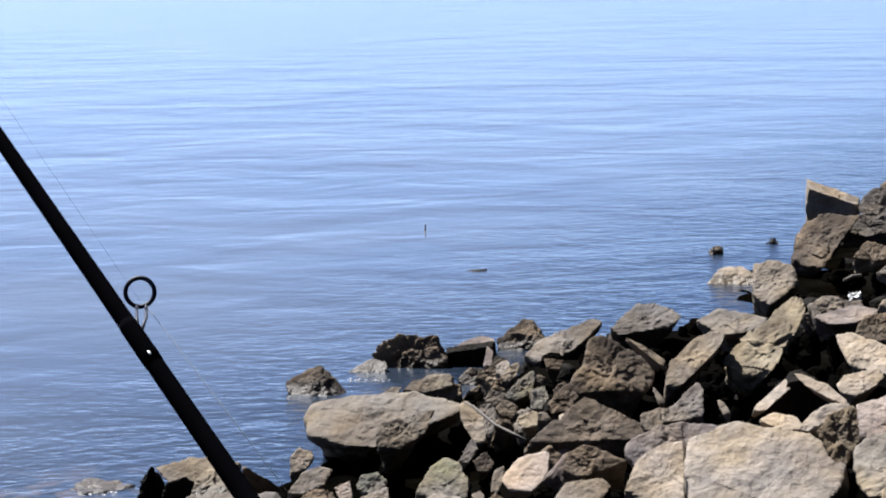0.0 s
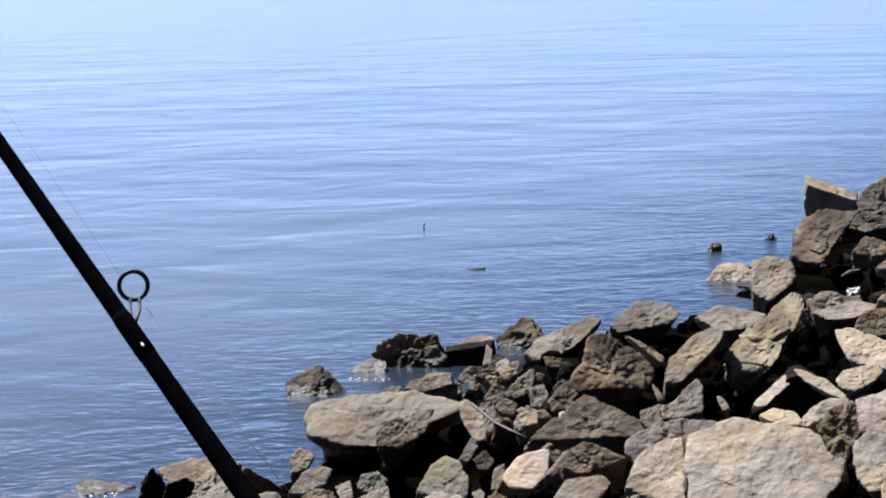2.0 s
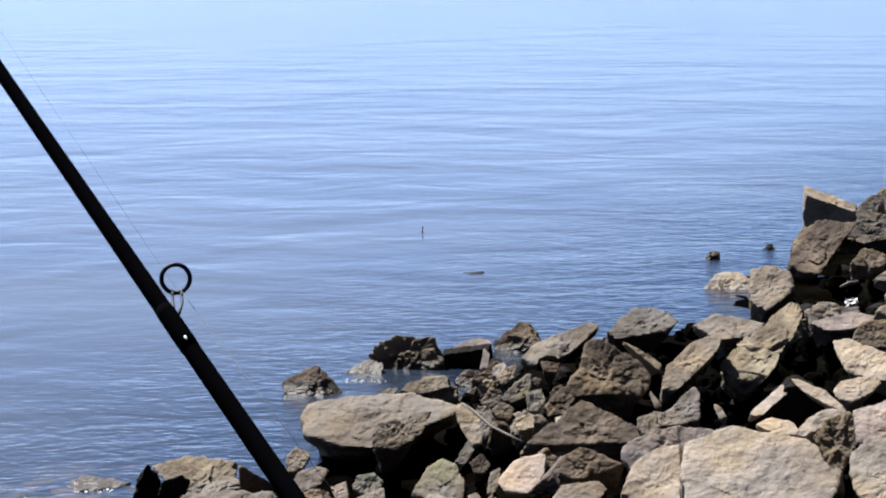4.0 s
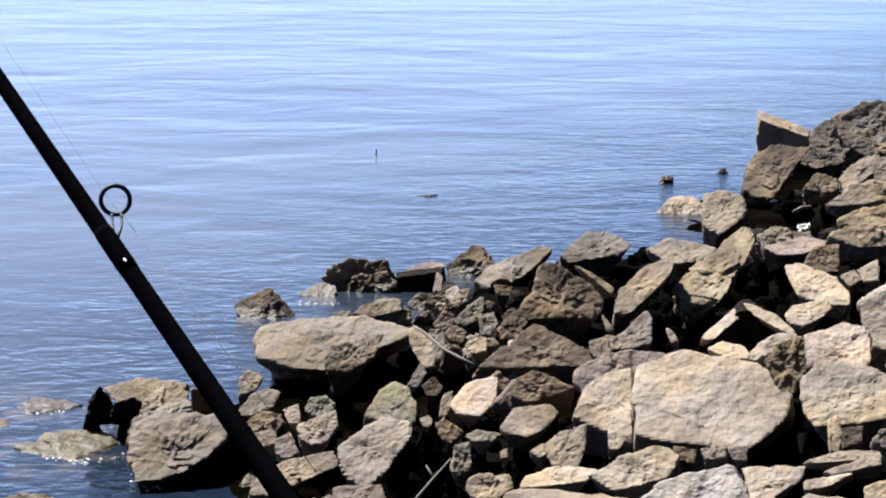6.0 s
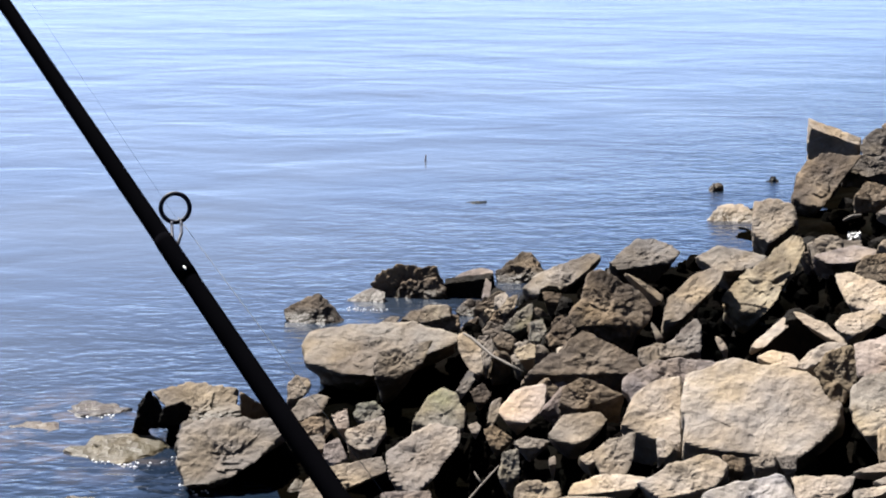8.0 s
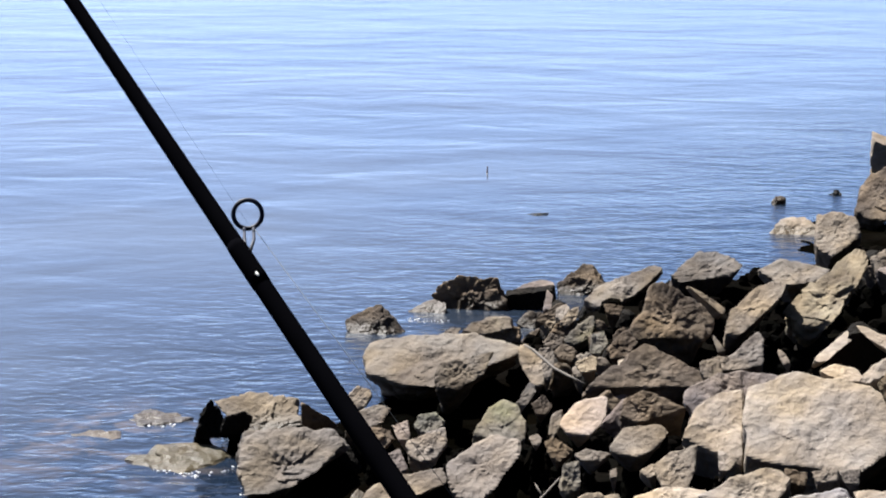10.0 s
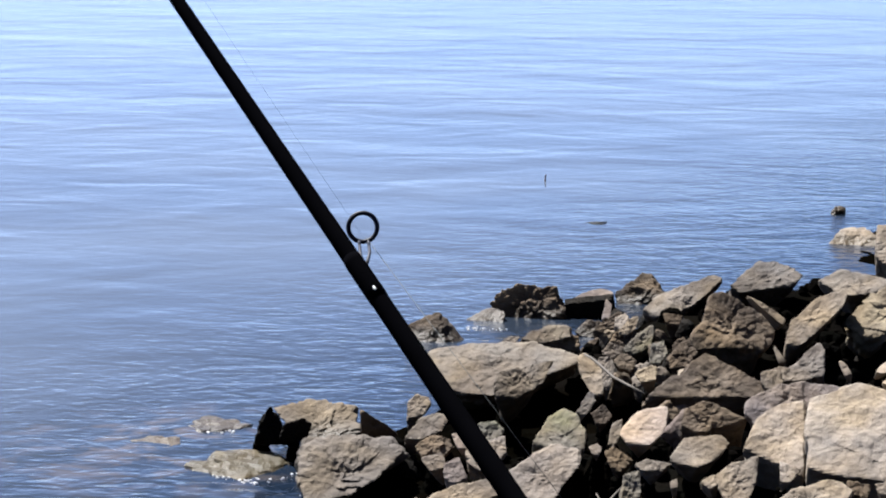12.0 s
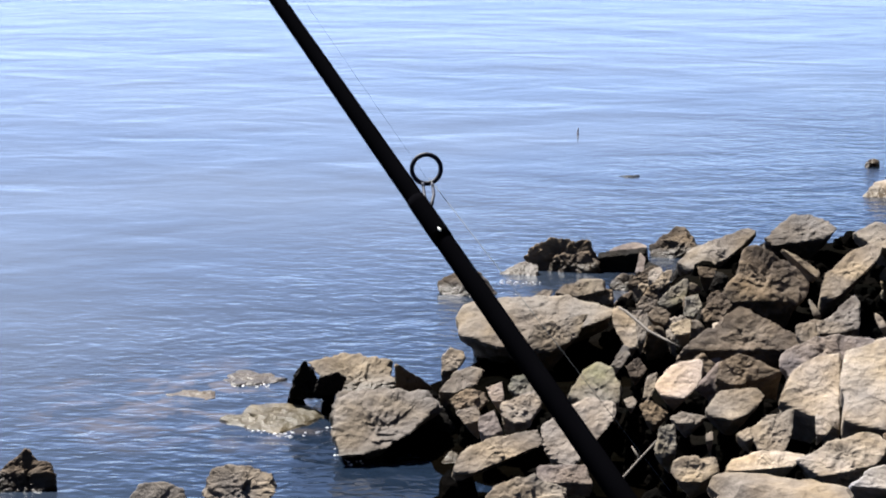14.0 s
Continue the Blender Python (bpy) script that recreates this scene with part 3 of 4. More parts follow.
rock(4.00, 19.89, 0.14, 0.16, 0.16, 0.19, "brown", yaw=23, tw=0.88, sx=0.01, tb=0.61, face=0.53, lean=-43, pitch=17, cuts=5, seed=390, under=0.5)
rock(4.16, 20.01, 0.16, 0.17, 0.17, 0.19, "brown", yaw=-7, tw=0.39, sx=0.16, tb=0.63, face=0.34, lean=-22, pitch=17, cuts=5, seed=391, under=0.5)
rock(3.56, 18.58, 0.21, 0.31, 0.32, 0.27, "brown", yaw=18, tw=0.45, sx=0.07, tb=0.4, face=0.39, lean=23, pitch=17, cuts=5, seed=392, under=0.5)
rock(3.18, 15.42, 0.32, 0.12, 0.12, 0.16, "brown", yaw=-32, tw=0.87, sx=0.11, tb=0.74, face=0.76, lean=-3, pitch=1, cuts=5, seed=393, under=0.5)
rock(3.73, 18.93, 0.18, 0.19, 0.20, 0.21, "brown", yaw=-30, tw=0.72, sx=0.02, tb=0.67, face=0.22, lean=50, pitch=22, cuts=5, seed=394, under=0.5)
rock(3.42, 15.78, 0.35, 0.16, 0.17, 0.19, "brown", yaw=14, tw=0.68, sx=-0.18, tb=0.56, face=0.78, lean=-21, pitch=-18, cuts=5, seed=395, under=0.5)
rock(4.35, 20.16, 0.18, 0.15, 0.15, 0.18, "dark", yaw=-3, tw=0.71, sx=-0.19, tb=0.85, face=0.3, lean=22, pitch=5, cuts=5, seed=396, under=0.5)
rock(3.60, 16.90, 0.30, 0.18, 0.19, 0.20, "brown", yaw=5, tw=0.51, sx=0.04, tb=0.63, face=0.07, lean=-40, pitch=-15, cuts=5, seed=399, under=0.5)
rock(4.04, 20.89, 0.09, 0.23, 0.24, 0.23, "brown", yaw=-11, tw=0.36, sx=-0.22, tb=0.56, face=0.28, lean=55, pitch=6, cuts=5, seed=400, under=0.5)

split_rock(-0.777, 12.221, 0.050, "brown", 4, 42, [(-147, 0.163), (-109, 0.099), (-82, 0.078), (0, 0.177), (55, 0.106), (90, 0.103), (119, 0.095)], depth=0.27, drop=0.12, seed=300, turn=-20, ridge=0.047, turn_beyond=48, rough=1.2)
split_rock(-0.522, 12.828, -0.001, "mauve", 2, 34, [(-103, 0.062), (-94, 0.054), (-70, 0.066), (-8, 0.1), (76, 0.078), (113, 0.051), (125, 0.069)], depth=0.25, drop=0.10, seed=301, turn=-15, rough=0.8)
split_rock(0.584, 12.609, 0.210, "grey", -3, 34, [(-115, 0.155), (-84, 0.081), (-68, 0.06), (-53, 0.07), (47, 0.221), (110, 0.048), (131, 0.092)], depth=0.43, drop=0.12, seed=302, turn=-10, rough=0.8)
split_rock(-0.407, 10.418, 0.262, "slab", 2, 25, [(-166, 0.311), (-105, 0.145), (-89, 0.097), (-74, 0.097), (46, 0.325), (79, 0.131), (81, 0.118), (94, 0.074), (95, 0.075), (131, 0.217)], depth=0.45, drop=0.30, seed=303, turn=-10, under=0.5, rough=0.9, label="broad drab rock slab with a flat top above a hollow")
split_rock(-0.242, 9.692, 0.358, "drab", 1, 40, [(-169, 0.129), (-91, 0.062), (-65, 0.055), (-34, 0.086), (100, 0.045), (133, 0.083)], depth=0.30, drop=0.20, seed=304, turn=10, under=0.5, rough=1.1, label="drab slab end jutting over a black hollow")
split_rock(-0.152, 11.764, 0.149, "grey", 1, 40, [(-95, 0.044), (-77, 0.035), (7, 0.122), (95, 0.035), (104, 0.032), (120, 0.052)], depth=0.20, drop=0.10, seed=305, turn=-10, rough=0.8)
split_rock(-0.356, 11.754, 0.105, "pale_grey", 2, 40, [(-96, 0.022), (-45, 0.028), (86, 0.025), (119, 0.021)], depth=0.12, drop=0.09, seed=306, rough=0.8)
split_rock(0.066, 10.108, 0.300, "tan", 0, 38, [(-180, 0.064), (-142, 0.047), (-85, 0.077), (-20, 0.074), (25, 0.048), (52, 0.043), (96, 0.077)], depth=0.23, drop=0.09, seed=307, turn=-15, rough=0.8)
split_rock(0.038, 9.220, 0.356, "tan", 0, 45, [(-106, 0.033), (-40, 0.016), (47, 0.044), (130, 0.014)], depth=0.12, drop=0.09, seed=308, rough=0.8)
split_rock(-0.288, 12.980, 0.070, "brown", 1, 62, [(-152, 0.195), (-70, 0.115), (-66, 0.112), (5, 0.218), (44, 0.198), (90, 0.121), (114, 0.127), (135, 0.152)], depth=0.31, drop=0.10, seed=309, turn=-8, rough=1.7, label="dark pitted rock standing in the water at the shore")
# Black colour here is the shaded front below the mauve stone's lit top.
split_rock(0.082, 12.993, 0.050, "dark", 0, 96, [(-174, 0.151), (-94, 0.057), (-79, 0.061), (8, 0.135), (97, 0.051), (101, 0.055)], depth=0.10, drop=0.08, seed=310, rim=-0.3, rough=0.8, label="black rock at the water's edge, coloured as the shaded front below a lit top")
split_rock(0.089, 13.213, 0.090, "mauve", 0, 24, [(-84, 0.021), (13, 0.12), (80, 0.044), (102, 0.024), (114, 0.037)], depth=0.21, drop=0.12, seed=311, under=0.35, rough=0.7)
split_rock(0.374, 13.512, 0.079, "brown", -2, 45, [(-156, 0.155), (-97, 0.095), (-65, 0.073), (40, 0.13), (54, 0.119), (90, 0.098), (125, 0.071)], depth=0.24, drop=0.10, seed=312, turn=-8, ridge=0.096, turn_beyond=50, rough=1.1)
# Black body, pale arms: a roof stone's shaded front and lit edges, as colour.
split_rock(1.341, 8.785, 0.647, "dark", -9, 96, [(-94, 0.066), (-74, 0.07), (41, 0.098), (60, 0.081), (102, 0.09), (141, 0.086)], depth=0.12, drop=0.22, seed=313, rim=-0.3, rough=0.7, label="black rock coloured as the shaded front of a pale roof-shaped one")
split_rock(1.230, 8.756, 0.689, "pale", -8, 24, [(-81, 0.04), (-57, 0.013), (103, 0.034), (124, 0.01), (142, 0.033)], depth=0.14, drop=0.05, seed=314, turn=-10, under=0.5, rough=0.7, label="narrow angular beige rock leaning over a hollow")
split_rock(1.404, 8.653, 0.737, "pale", -9, 24, [(-125, 0.035), (-111, 0.013), (-63, 0.084), (59, 0.018), (74, 0.013), (93, 0.04)], depth=0.14, drop=0.05, seed=315, under=0.5, rough=0.7, label="narrow angular beige rock leaning over a hollow")
split_rock(0.314, 11.000, 0.277, "green", -2, 45, [(-108, 0.068), (-65, 0.041), (-17, 0.049), (36, 0.081), (127, 0.035), (134, 0.033)], depth=0.19, drop=0.09, seed=316, turn=-10, rough=1.2)
split_rock(0.372, 10.530, 0.320, "brown", -2, 45, [(-169, 0.039), (-98, 0.036), (-22, 0.043), (33, 0.037), (105, 0.038)], depth=0.12, drop=0.09, seed=317, turn=10, rough=0.8)
split_rock(0.221, 10.337, 0.309, "brown", -1, 45, [(-130, 0.039), (-105, 0.029), (-33, 0.045), (64, 0.031), (126, 0.038)], depth=0.12, drop=0.09, seed=318, turn=-10, rough=1.2)
split_rock(0.307, 9.882, 0.354, "grey", -2, 40, [(-140, 0.045), (-77, 0.027), (-9, 0.043), (74, 0.039), (112, 0.025)], depth=0.12, drop=0.09, seed=319, turn=-10, rough=0.8)
split_rock(0.231, 11.881, 0.203, "pale", -1, 40, [(-114, 0.037), (-42, 0.023), (36, 0.043), (116, 0.024), (171, 0.033)], depth=0.12, drop=0.09, seed=320, turn=-10, rough=0.8)
split_rock(0.482, 10.316, 0.352, "brown", -3, 44, [(-149, 0.08), (-90, 0.051), (-39, 0.045), (39, 0.069), (131, 0.037)], depth=0.18, drop=0.09, seed=321, turn=-10, rough=1.2)
split_rock(0.461, 9.769, 0.387, "pale_grey", -3, 38, [(-180, 0.025), (-79, 0.015), (5, 0.026), (102, 0.015)], depth=0.12, drop=0.09, seed=322, rough=0.8)
split_rock(0.493, 11.675, 0.260, "brown", -2, 45, [(-162, 0.044), (-99, 0.023), (-22, 0.047), (83, 0.021)], depth=0.12, drop=0.09, seed=323, rough=0.8)
split_rock(0.164, 12.417, 0.155, "mauve", -1, 38, [(-90, 0.044), (-9, 0.022), (54, 0.043), (167, 0.02)], depth=0.18, drop=0.09, seed=324, turn=-10, rough=0.8)
split_rock(0.756, 11.173, 0.337, "brown", -4, 46, [(-93, 0.122), (-84, 0.101), (-37, 0.212), (44, 0.155), (62, 0.12), (66, 0.122), (110, 0.168), (151, 0.15), (154, 0.152)], depth=0.37, drop=0.20, seed=325, turn=4, ridge=0.007, turn_beyond=24, label="large brown stained pyramid-shaped rock")
split_rock(1.079, 12.984, 0.264, "drab", -5, 27, [(-106, 0.105), (-82, 0.052), (-81, 0.053), (-41, 0.15), (68, 0.097), (89, 0.067), (111, 0.076), (129, 0.101)], depth=0.30, drop=0.22, seed=326, turn=-8, rough=1.2)
split_rock(0.975, 11.457, 0.353, "tan", -5, 46, [(-124, 0.014), (-25, 0.088), (58, 0.015), (68, 0.018)], depth=0.18, drop=0.09, seed=327, rough=0.8)
split_rock(1.480, 12.148, 0.386, "drab", -7, 27, [(-114, 0.077), (-109, 0.069), (-81, 0.051), (-44, 0.127), (79, 0.055), (85, 0.047), (112, 0.077)], depth=0.27, drop=0.15, seed=328, turn=-5, rough=0.8)
split_rock(1.147, 10.974, 0.413, "tan", -6, 42, [(-85, 0.116), (-50, 0.051), (-48, 0.051), (-34, 0.079), (89, 0.119), (116, 0.067), (132, 0.059), (163, 0.103)], depth=0.31, drop=0.15, seed=329, turn=-20, rough=0.8, label="long narrow beige rock slab leaning on its neighbours")
split_rock(1.515, 11.065, 0.466, "gold", -8, 33, [(-120, 0.189), (-86, 0.128), (-47, 0.094), (-35, 0.09), (-33, 0.093), (16, 0.219), (107, 0.13), (124, 0.08), (134, 0.088)], depth=0.69, drop=0.20, seed=330, turn=-22, rough=1.2, label="long tilted rock slab yellowed with lichen")
split_rock(0.986, 9.567, 0.485, "grey", -6, 46, [(-114, 0.069), (-81, 0.052), (0, 0.061), (50, 0.085), (130, 0.042)], depth=0.19, drop=0.09, seed=331, turn=-15, rough=0.8)
split_rock(0.566, 9.440, 0.426, "brown", -3, 40, [(-87, 0.054), (-64, 0.138), (64, 0.098), (68, 0.086), (78, 0.08), (116, 0.094), (122, 0.097)], depth=0.39, drop=0.12, seed=332, turn=-5, rough=1.1)
split_rock(0.800, 9.263, 0.476, "tan", -5, 45, [(-173, 0.047), (-130, 0.04), (-70, 0.037), (14, 0.044), (98, 0.033)], depth=0.12, drop=0.09, seed=333, turn=5, rough=0.8)
split_rock(0.815, 8.758, 0.518, "mauve", -5, 42, [(-173, 0.174), (-137, 0.164), (-73, 0.054), (66, 0.119), (87, 0.056), (106, 0.044), (117, 0.062)], depth=0.30, drop=0.09, seed=334, turn=5, rough=0.8)
split_rock(1.235, 8.504, 0.634, "pale", -8, 28, [(-109, 0.027), (-101, 0.021), (-84, 0.027), (48, 0.044), (84, 0.022), (112, 0.038)], depth=0.13, drop=0.09, seed=335, turn=-5, rough=0.8)
split_rock(1.381, 8.463, 0.670, "pale", -9, 36, [(-100, 0.06), (-64, 0.027), (-43, 0.053), (90, 0.037), (115, 0.022), (135, 0.035)], depth=0.14, drop=0.09, seed=336, turn=-10, rough=0.8)
split_rock(1.387, 8.074, 0.680, "gold", -10, 46, [(-149, 0.078), (-130, 0.082), (-49, 0.081), (-31, 0.069), (-10, 0.077), (58, 0.09), (104, 0.077), (137, 0.077)], depth=0.20, drop=0.12, seed=337, turn=10, rough=1.5)
split_rock(1.804, 9.883, 0.629, "pale", -10, 32, [(-152, 0.104), (-140, 0.092), (-97, 0.058), (-88, 0.069), (-3, 0.154), (52, 0.075), (72, 0.058), (78, 0.058), (101, 0.092)], depth=0.30, drop=0.09, seed=338, turn=-6, rough=0.8)
split_rock(1.629, 9.089, 0.666, "pale", -10, 34, [(-145, 0.085), (-102, 0.053), (-63, 0.038), (-50, 0.05), (43, 0.089), (101, 0.034), (136, 0.061)], depth=0.17, drop=0.09, seed=339, turn=-6, rough=0.8)
split_rock(1.904, 8.510, 0.781, "pale_grey", -13, 38, [(-160, 0.175), (-159, 0.175), (-95, 0.124), (-68, 0.12), (8, 0.177), (86, 0.121), (104, 0.114), (119, 0.13)], depth=0.37, drop=0.12, seed=340, rough=0.8)
split_rock(1.567, 8.062, 0.738, "pink", -11, 32, [(-166, 0.125), (-100, 0.069), (-48, 0.096), (-9, 0.114), (47, 0.108), (83, 0.077), (104, 0.07)], depth=0.29, drop=0.09, seed=341, rough=0.8)
split_rock(1.534, 7.649, 0.666, "gold_pale", -11, 34, [(-171, 0.174), (-133, 0.154), (-84, 0.076), (-80, 0.077), (-62, 0.118), (44, 0.159), (79, 0.084), (106, 0.105), (131, 0.139)], depth=0.34, drop=0.20, seed=342, turn=-4, rough=0.7, label="large yellowish limestone block with a broad flat face")
split_rock(1.360, 7.035, 0.686, "pale", -11, 46, [(-173, 0.021), (-90, 0.047), (-6, 0.024), (15, 0.024), (109, 0.045)], depth=0.12, drop=0.09, seed=343, rough=0.8)
split_rock(1.397, 6.941, 0.704, "brown", -11, 50, [(-174, 0.034), (-75, 0.026), (-6, 0.034), (99, 0.025)], depth=0.12, drop=0.09, seed=344, rough=0.8)
split_rock(1.078, 8.002, 0.565, "pale_grey", -8, 33, [(-179, 0.268), (-95, 0.135), (-93, 0.128), (-89, 0.128), (-60, 0.185), (15, 0.313), (51, 0.215), (68, 0.162), (86, 0.132), (106, 0.154)], depth=0.60, drop=0.25, seed=345, turn=-3, rough=0.42, label="large pale grey limestone boulder with a broad flat face")
split_rock(0.749, 8.233, 0.501, "pale", -5, 38, [(-106, 0.09), (1, 0.088), (102, 0.086), (124, 0.082), (155, 0.102)], depth=0.33, drop=0.12, seed=346, turn=-12, rough=0.6, label="pale limestone block split off the large boulder")
split_rock(0.553, 7.672, 0.472, "tan", -4, 42, [(-150, 0.076), (-94, 0.056), (-25, 0.061), (-5, 0.064), (105, 0.05), (121, 0.05)], depth=0.19, drop=0.09, seed=347, turn=-8, rough=0.8)
split_rock(0.724, 7.684, 0.497, "pale", -5, 40, [(-177, 0.029), (-100, 0.029), (-45, 0.027), (75, 0.023)], depth=0.12, drop=0.09, seed=348, rough=0.8)
split_rock(0.265, 8.611, 0.426, "pink", -2, 30, [(-134, 0.091), (-89, 0.053), (-54, 0.056), (-33, 0.064), (18, 0.094), (100, 0.049), (119, 0.051), (144, 0.065)], depth=0.27, drop=0.09, seed=349, turn=-8, rough=0.5, label="smooth pinkish pale oval rock among dark rubble")
split_rock(0.452, 8.229, 0.430, "tan", -3, 33, [(-123, 0.084), (-96, 0.05), (-68, 0.043), (-39, 0.07), (54, 0.086), (97, 0.039), (138, 0.066)], depth=0.18, drop=0.09, seed=350, turn=-8, rough=0.5)
split_rock(0.498, 8.571, 0.475, "brown", -3, 46, [(-106, 0.056), (-79, 0.041), (-72, 0.048), (63, 0.061), (79, 0.045), (104, 0.051), (166, 0.096)], depth=0.17, drop=0.09, seed=351, rough=1.2)
split_rock(0.148, 8.602, 0.398, "grey", -1, 44, [(-139, 0.045), (-36, 0.021), (-10, 0.021), (113, 0.034), (168, 0.02)], depth=0.12, drop=0.09, seed=352, turn=-10, rough=0.8)
split_rock(0.189, 7.761, 0.407, "green", -1, 50, [(-137, 0.057), (-67, 0.042), (2, 0.035), (106, 0.046), (171, 0.033)], depth=0.12, drop=0.09, seed=353, rough=1.2)
split_rock(0.460, 7.690, 0.455, "pale", -3, 40, [(-121, 0.019), (-71, 0.018), (20, 0.023), (114, 0.015)], depth=0.12, drop=0.09, seed=354, rough=0.8)
split_rock(0.535, 7.822, 0.458, "pale_grey", -4, 42, [(-162, 0.01), (-14, 0.01), (135, 0.01)], depth=0.12, drop=0.09, seed=355, rough=0.8)
split_rock(0.268, 7.236, 0.456, "tan", -2, 42, [(-141, 0.067), (-90, 0.033), (-61, 0.043), (17, 0.077), (93, 0.03), (146, 0.065)], depth=0.12, drop=0.09, seed=356, rough=0.8)
split_rock(0.495, 7.229, 0.493, "pale", -4, 30, [(-86, 0.023), (-84, 0.02), (-53, 0.068), (88, 0.025), (105, 0.027), (144, 0.09)], depth=0.19, drop=0.09, seed=357, turn=-4, rough=0.8)
split_rock(0.750, 7.154, 0.541, "pale", -6, 34, [(-118, 0.093), (-78, 0.041), (-50, 0.08), (32, 0.124), (78, 0.067), (108, 0.041), (114, 0.047)], depth=0.21, drop=0.09, seed=358, turn=-4)
split_rock(0.891, 6.628, 0.622, "pale_blue", -8, 38, [(-90, 0.033), (32, 0.115), (44, 0.104), (102, 0.042), (118, 0.067)], depth=0.26, drop=0.14, seed=359, ridge=0.086, turn_beyond=12, rough=0.8, label="pale blue-grey pointed limestone rock")
split_rock(1.068, 6.523, 0.671, "pale", -9, 34, [(-157, 0.066), (-90, 0.048), (-61, 0.039), (-24, 0.084), (93, 0.034)], depth=0.14, drop=0.08, seed=360, turn=-6, rough=0.8)
split_rock(1.325, 6.660, 0.714, "pale", -11, 30, [(-95, 0.029), (-84, 0.01), (41, 0.087), (94, 0.01), (104, 0.014)], depth=0.17, drop=0.03, seed=361, turn=-4, rough=0.8)
split_rock(1.318, 6.500, 0.728, "tan", -11, 34, [(-106, 0.041), (-78, 0.01), (1, 0.079), (93, 0.016), (107, 0.011)], depth=0.12, drop=0.03, seed=362, turn=-4, rough=0.8)
split_rock(0.908, 7.228, 0.568, "brown", -7, 44, [(-160, 0.034), (-98, 0.019), (-11, 0.037), (85, 0.018)], depth=0.12, drop=0.09, seed=363, rough=1.2)
split_rock(0.992, 7.140, 0.595, "tan", -8, 44, [(-158, 0.039), (-83, 0.016), (21, 0.04), (94, 0.016)], depth=0.12, drop=0.09, seed=364, rough=1.2)
split_rock(1.059, 7.052, 0.619, "tan", -9, 40, [(-147, 0.028), (-96, 0.019), (-2, 0.029), (97, 0.017)], depth=0.12, drop=0.09, seed=365, rough=1.2)
split_rock(1.209, 6.372, 0.716, "pale", -11, 34, [(-164, 0.065), (-83, 0.014), (-71, 0.012), (-65, 0.016), (99, 0.011), (102, 0.01)], depth=0.12, drop=0.06, seed=366, turn=-4, rough=0.8)
split_rock(1.335, 6.061, 0.774, "gold_pale", -12, 40, [(-154, 0.064), (-84, 0.027), (28, 0.055), (107, 0.029)], depth=0.12, drop=0.09, seed=367, rough=0.8)
split_rock(1.760, 7.711, 0.744, "pale", -13, 34, [(-144, 0.081), (-91, 0.032), (0, 0.083), (83, 0.038), (109, 0.04)], depth=0.14, drop=0.09, seed=368, turn=-4, rough=0.8)
split_rock(-0.162, 7.414, 0.374, "mauve", 1, 40, [(-90, 0.021), (25, 0.081), (92, 0.027), (171, 0.091)], depth=0.14, drop=0.06, seed=369, turn=-4, rough=0.8)
split_rock(0.274, 8.128, 0.395, "tan", -2, 42, [(-128, 0.04), (-87, 0.016), (-53, 0.036), (84, 0.017), (109, 0.024)], depth=0.12, drop=0.09, seed=370, turn=-6, rough=0.8)
split_rock(0.150, 8.313, 0.368, "brown", -1, 46, [(-150, 0.036), (-106, 0.032), (-50, 0.043), (59, 0.029), (102, 0.038)], depth=0.12, drop=0.09, seed=371, rough=1.2)
split_rock(0.098, 8.940, 0.385, "brown", -1, 46, [(-152, 0.037), (-94, 0.03), (-41, 0.035), (45, 0.032), (125, 0.031)], depth=0.12, drop=0.09, seed=372, rough=1.2)
split_rock(0.043, 9.391, 0.346, "grey", 0, 44, [(-129, 0.032), (-41, 0.012), (70, 0.03), (140, 0.013)], depth=0.12, drop=0.09, seed=373, rough=0.8)
split_rock(-0.624, 8.793, 0.019, "drab", 4, 40, [(-123, 0.028), (-72, 0.036), (31, 0.031), (63, 0.031), (138, 0.037)], depth=0.12, drop=0.05, seed=374, rough=0.8)
split_rock(0.090, 12.463, 0.039, "brown", 0, 44, [(-130, 0.076), (-94, 0.042), (-71, 0.042), (28, 0.083), (87, 0.042), (124, 0.051)], depth=0.14, drop=0.06, seed=375, turn=-6, rough=1.3)
split_rock(0.270, 11.601, 0.229, "tan", -1, 44, [(-125, 0.054), (-54, 0.027), (-20, 0.032), (97, 0.043), (135, 0.023)], depth=0.12, drop=0.09, seed=376, turn=-6, rough=1.2)
split_rock(0.138, 10.044, 0.315, "tan", -1, 44, [(-170, 0.03), (-90, 0.055), (-13, 0.025), (26, 0.043), (130, 0.036)], depth=0.15, drop=0.09, seed=377, turn=-6)
split_rock(0.316, 9.977, 0.349, "grey", -2, 46, [(-165, 0.035), (-98, 0.028), (-13, 0.037), (63, 0.028), (126, 0.036)], depth=0.12, drop=0.09, seed=378, rough=1.2)
split_rock(0.378, 10.510, 0.322, "green", -2, 46, [(-110, 0.047), (-39, 0.039), (16, 0.041), (106, 0.042), (176, 0.038)], depth=0.12, drop=0.09, seed=379, rough=1.2)
split_rock(0.484, 10.592, 0.333, "brown", -3, 46, [(-170, 0.038), (-90, 0.035), (-30, 0.032), (41, 0.04), (123, 0.03)], depth=0.12, drop=0.09, seed=380, rough=1.2)
split_rock(0.876, 9.360, 0.481, "tan", -5, 40, [(-108, 0.031), (-84, 0.024), (38, 0.071), (87, 0.021), (106, 0.035)], depth=0.15, drop=0.09, seed=381, turn=-4, rough=1.1)
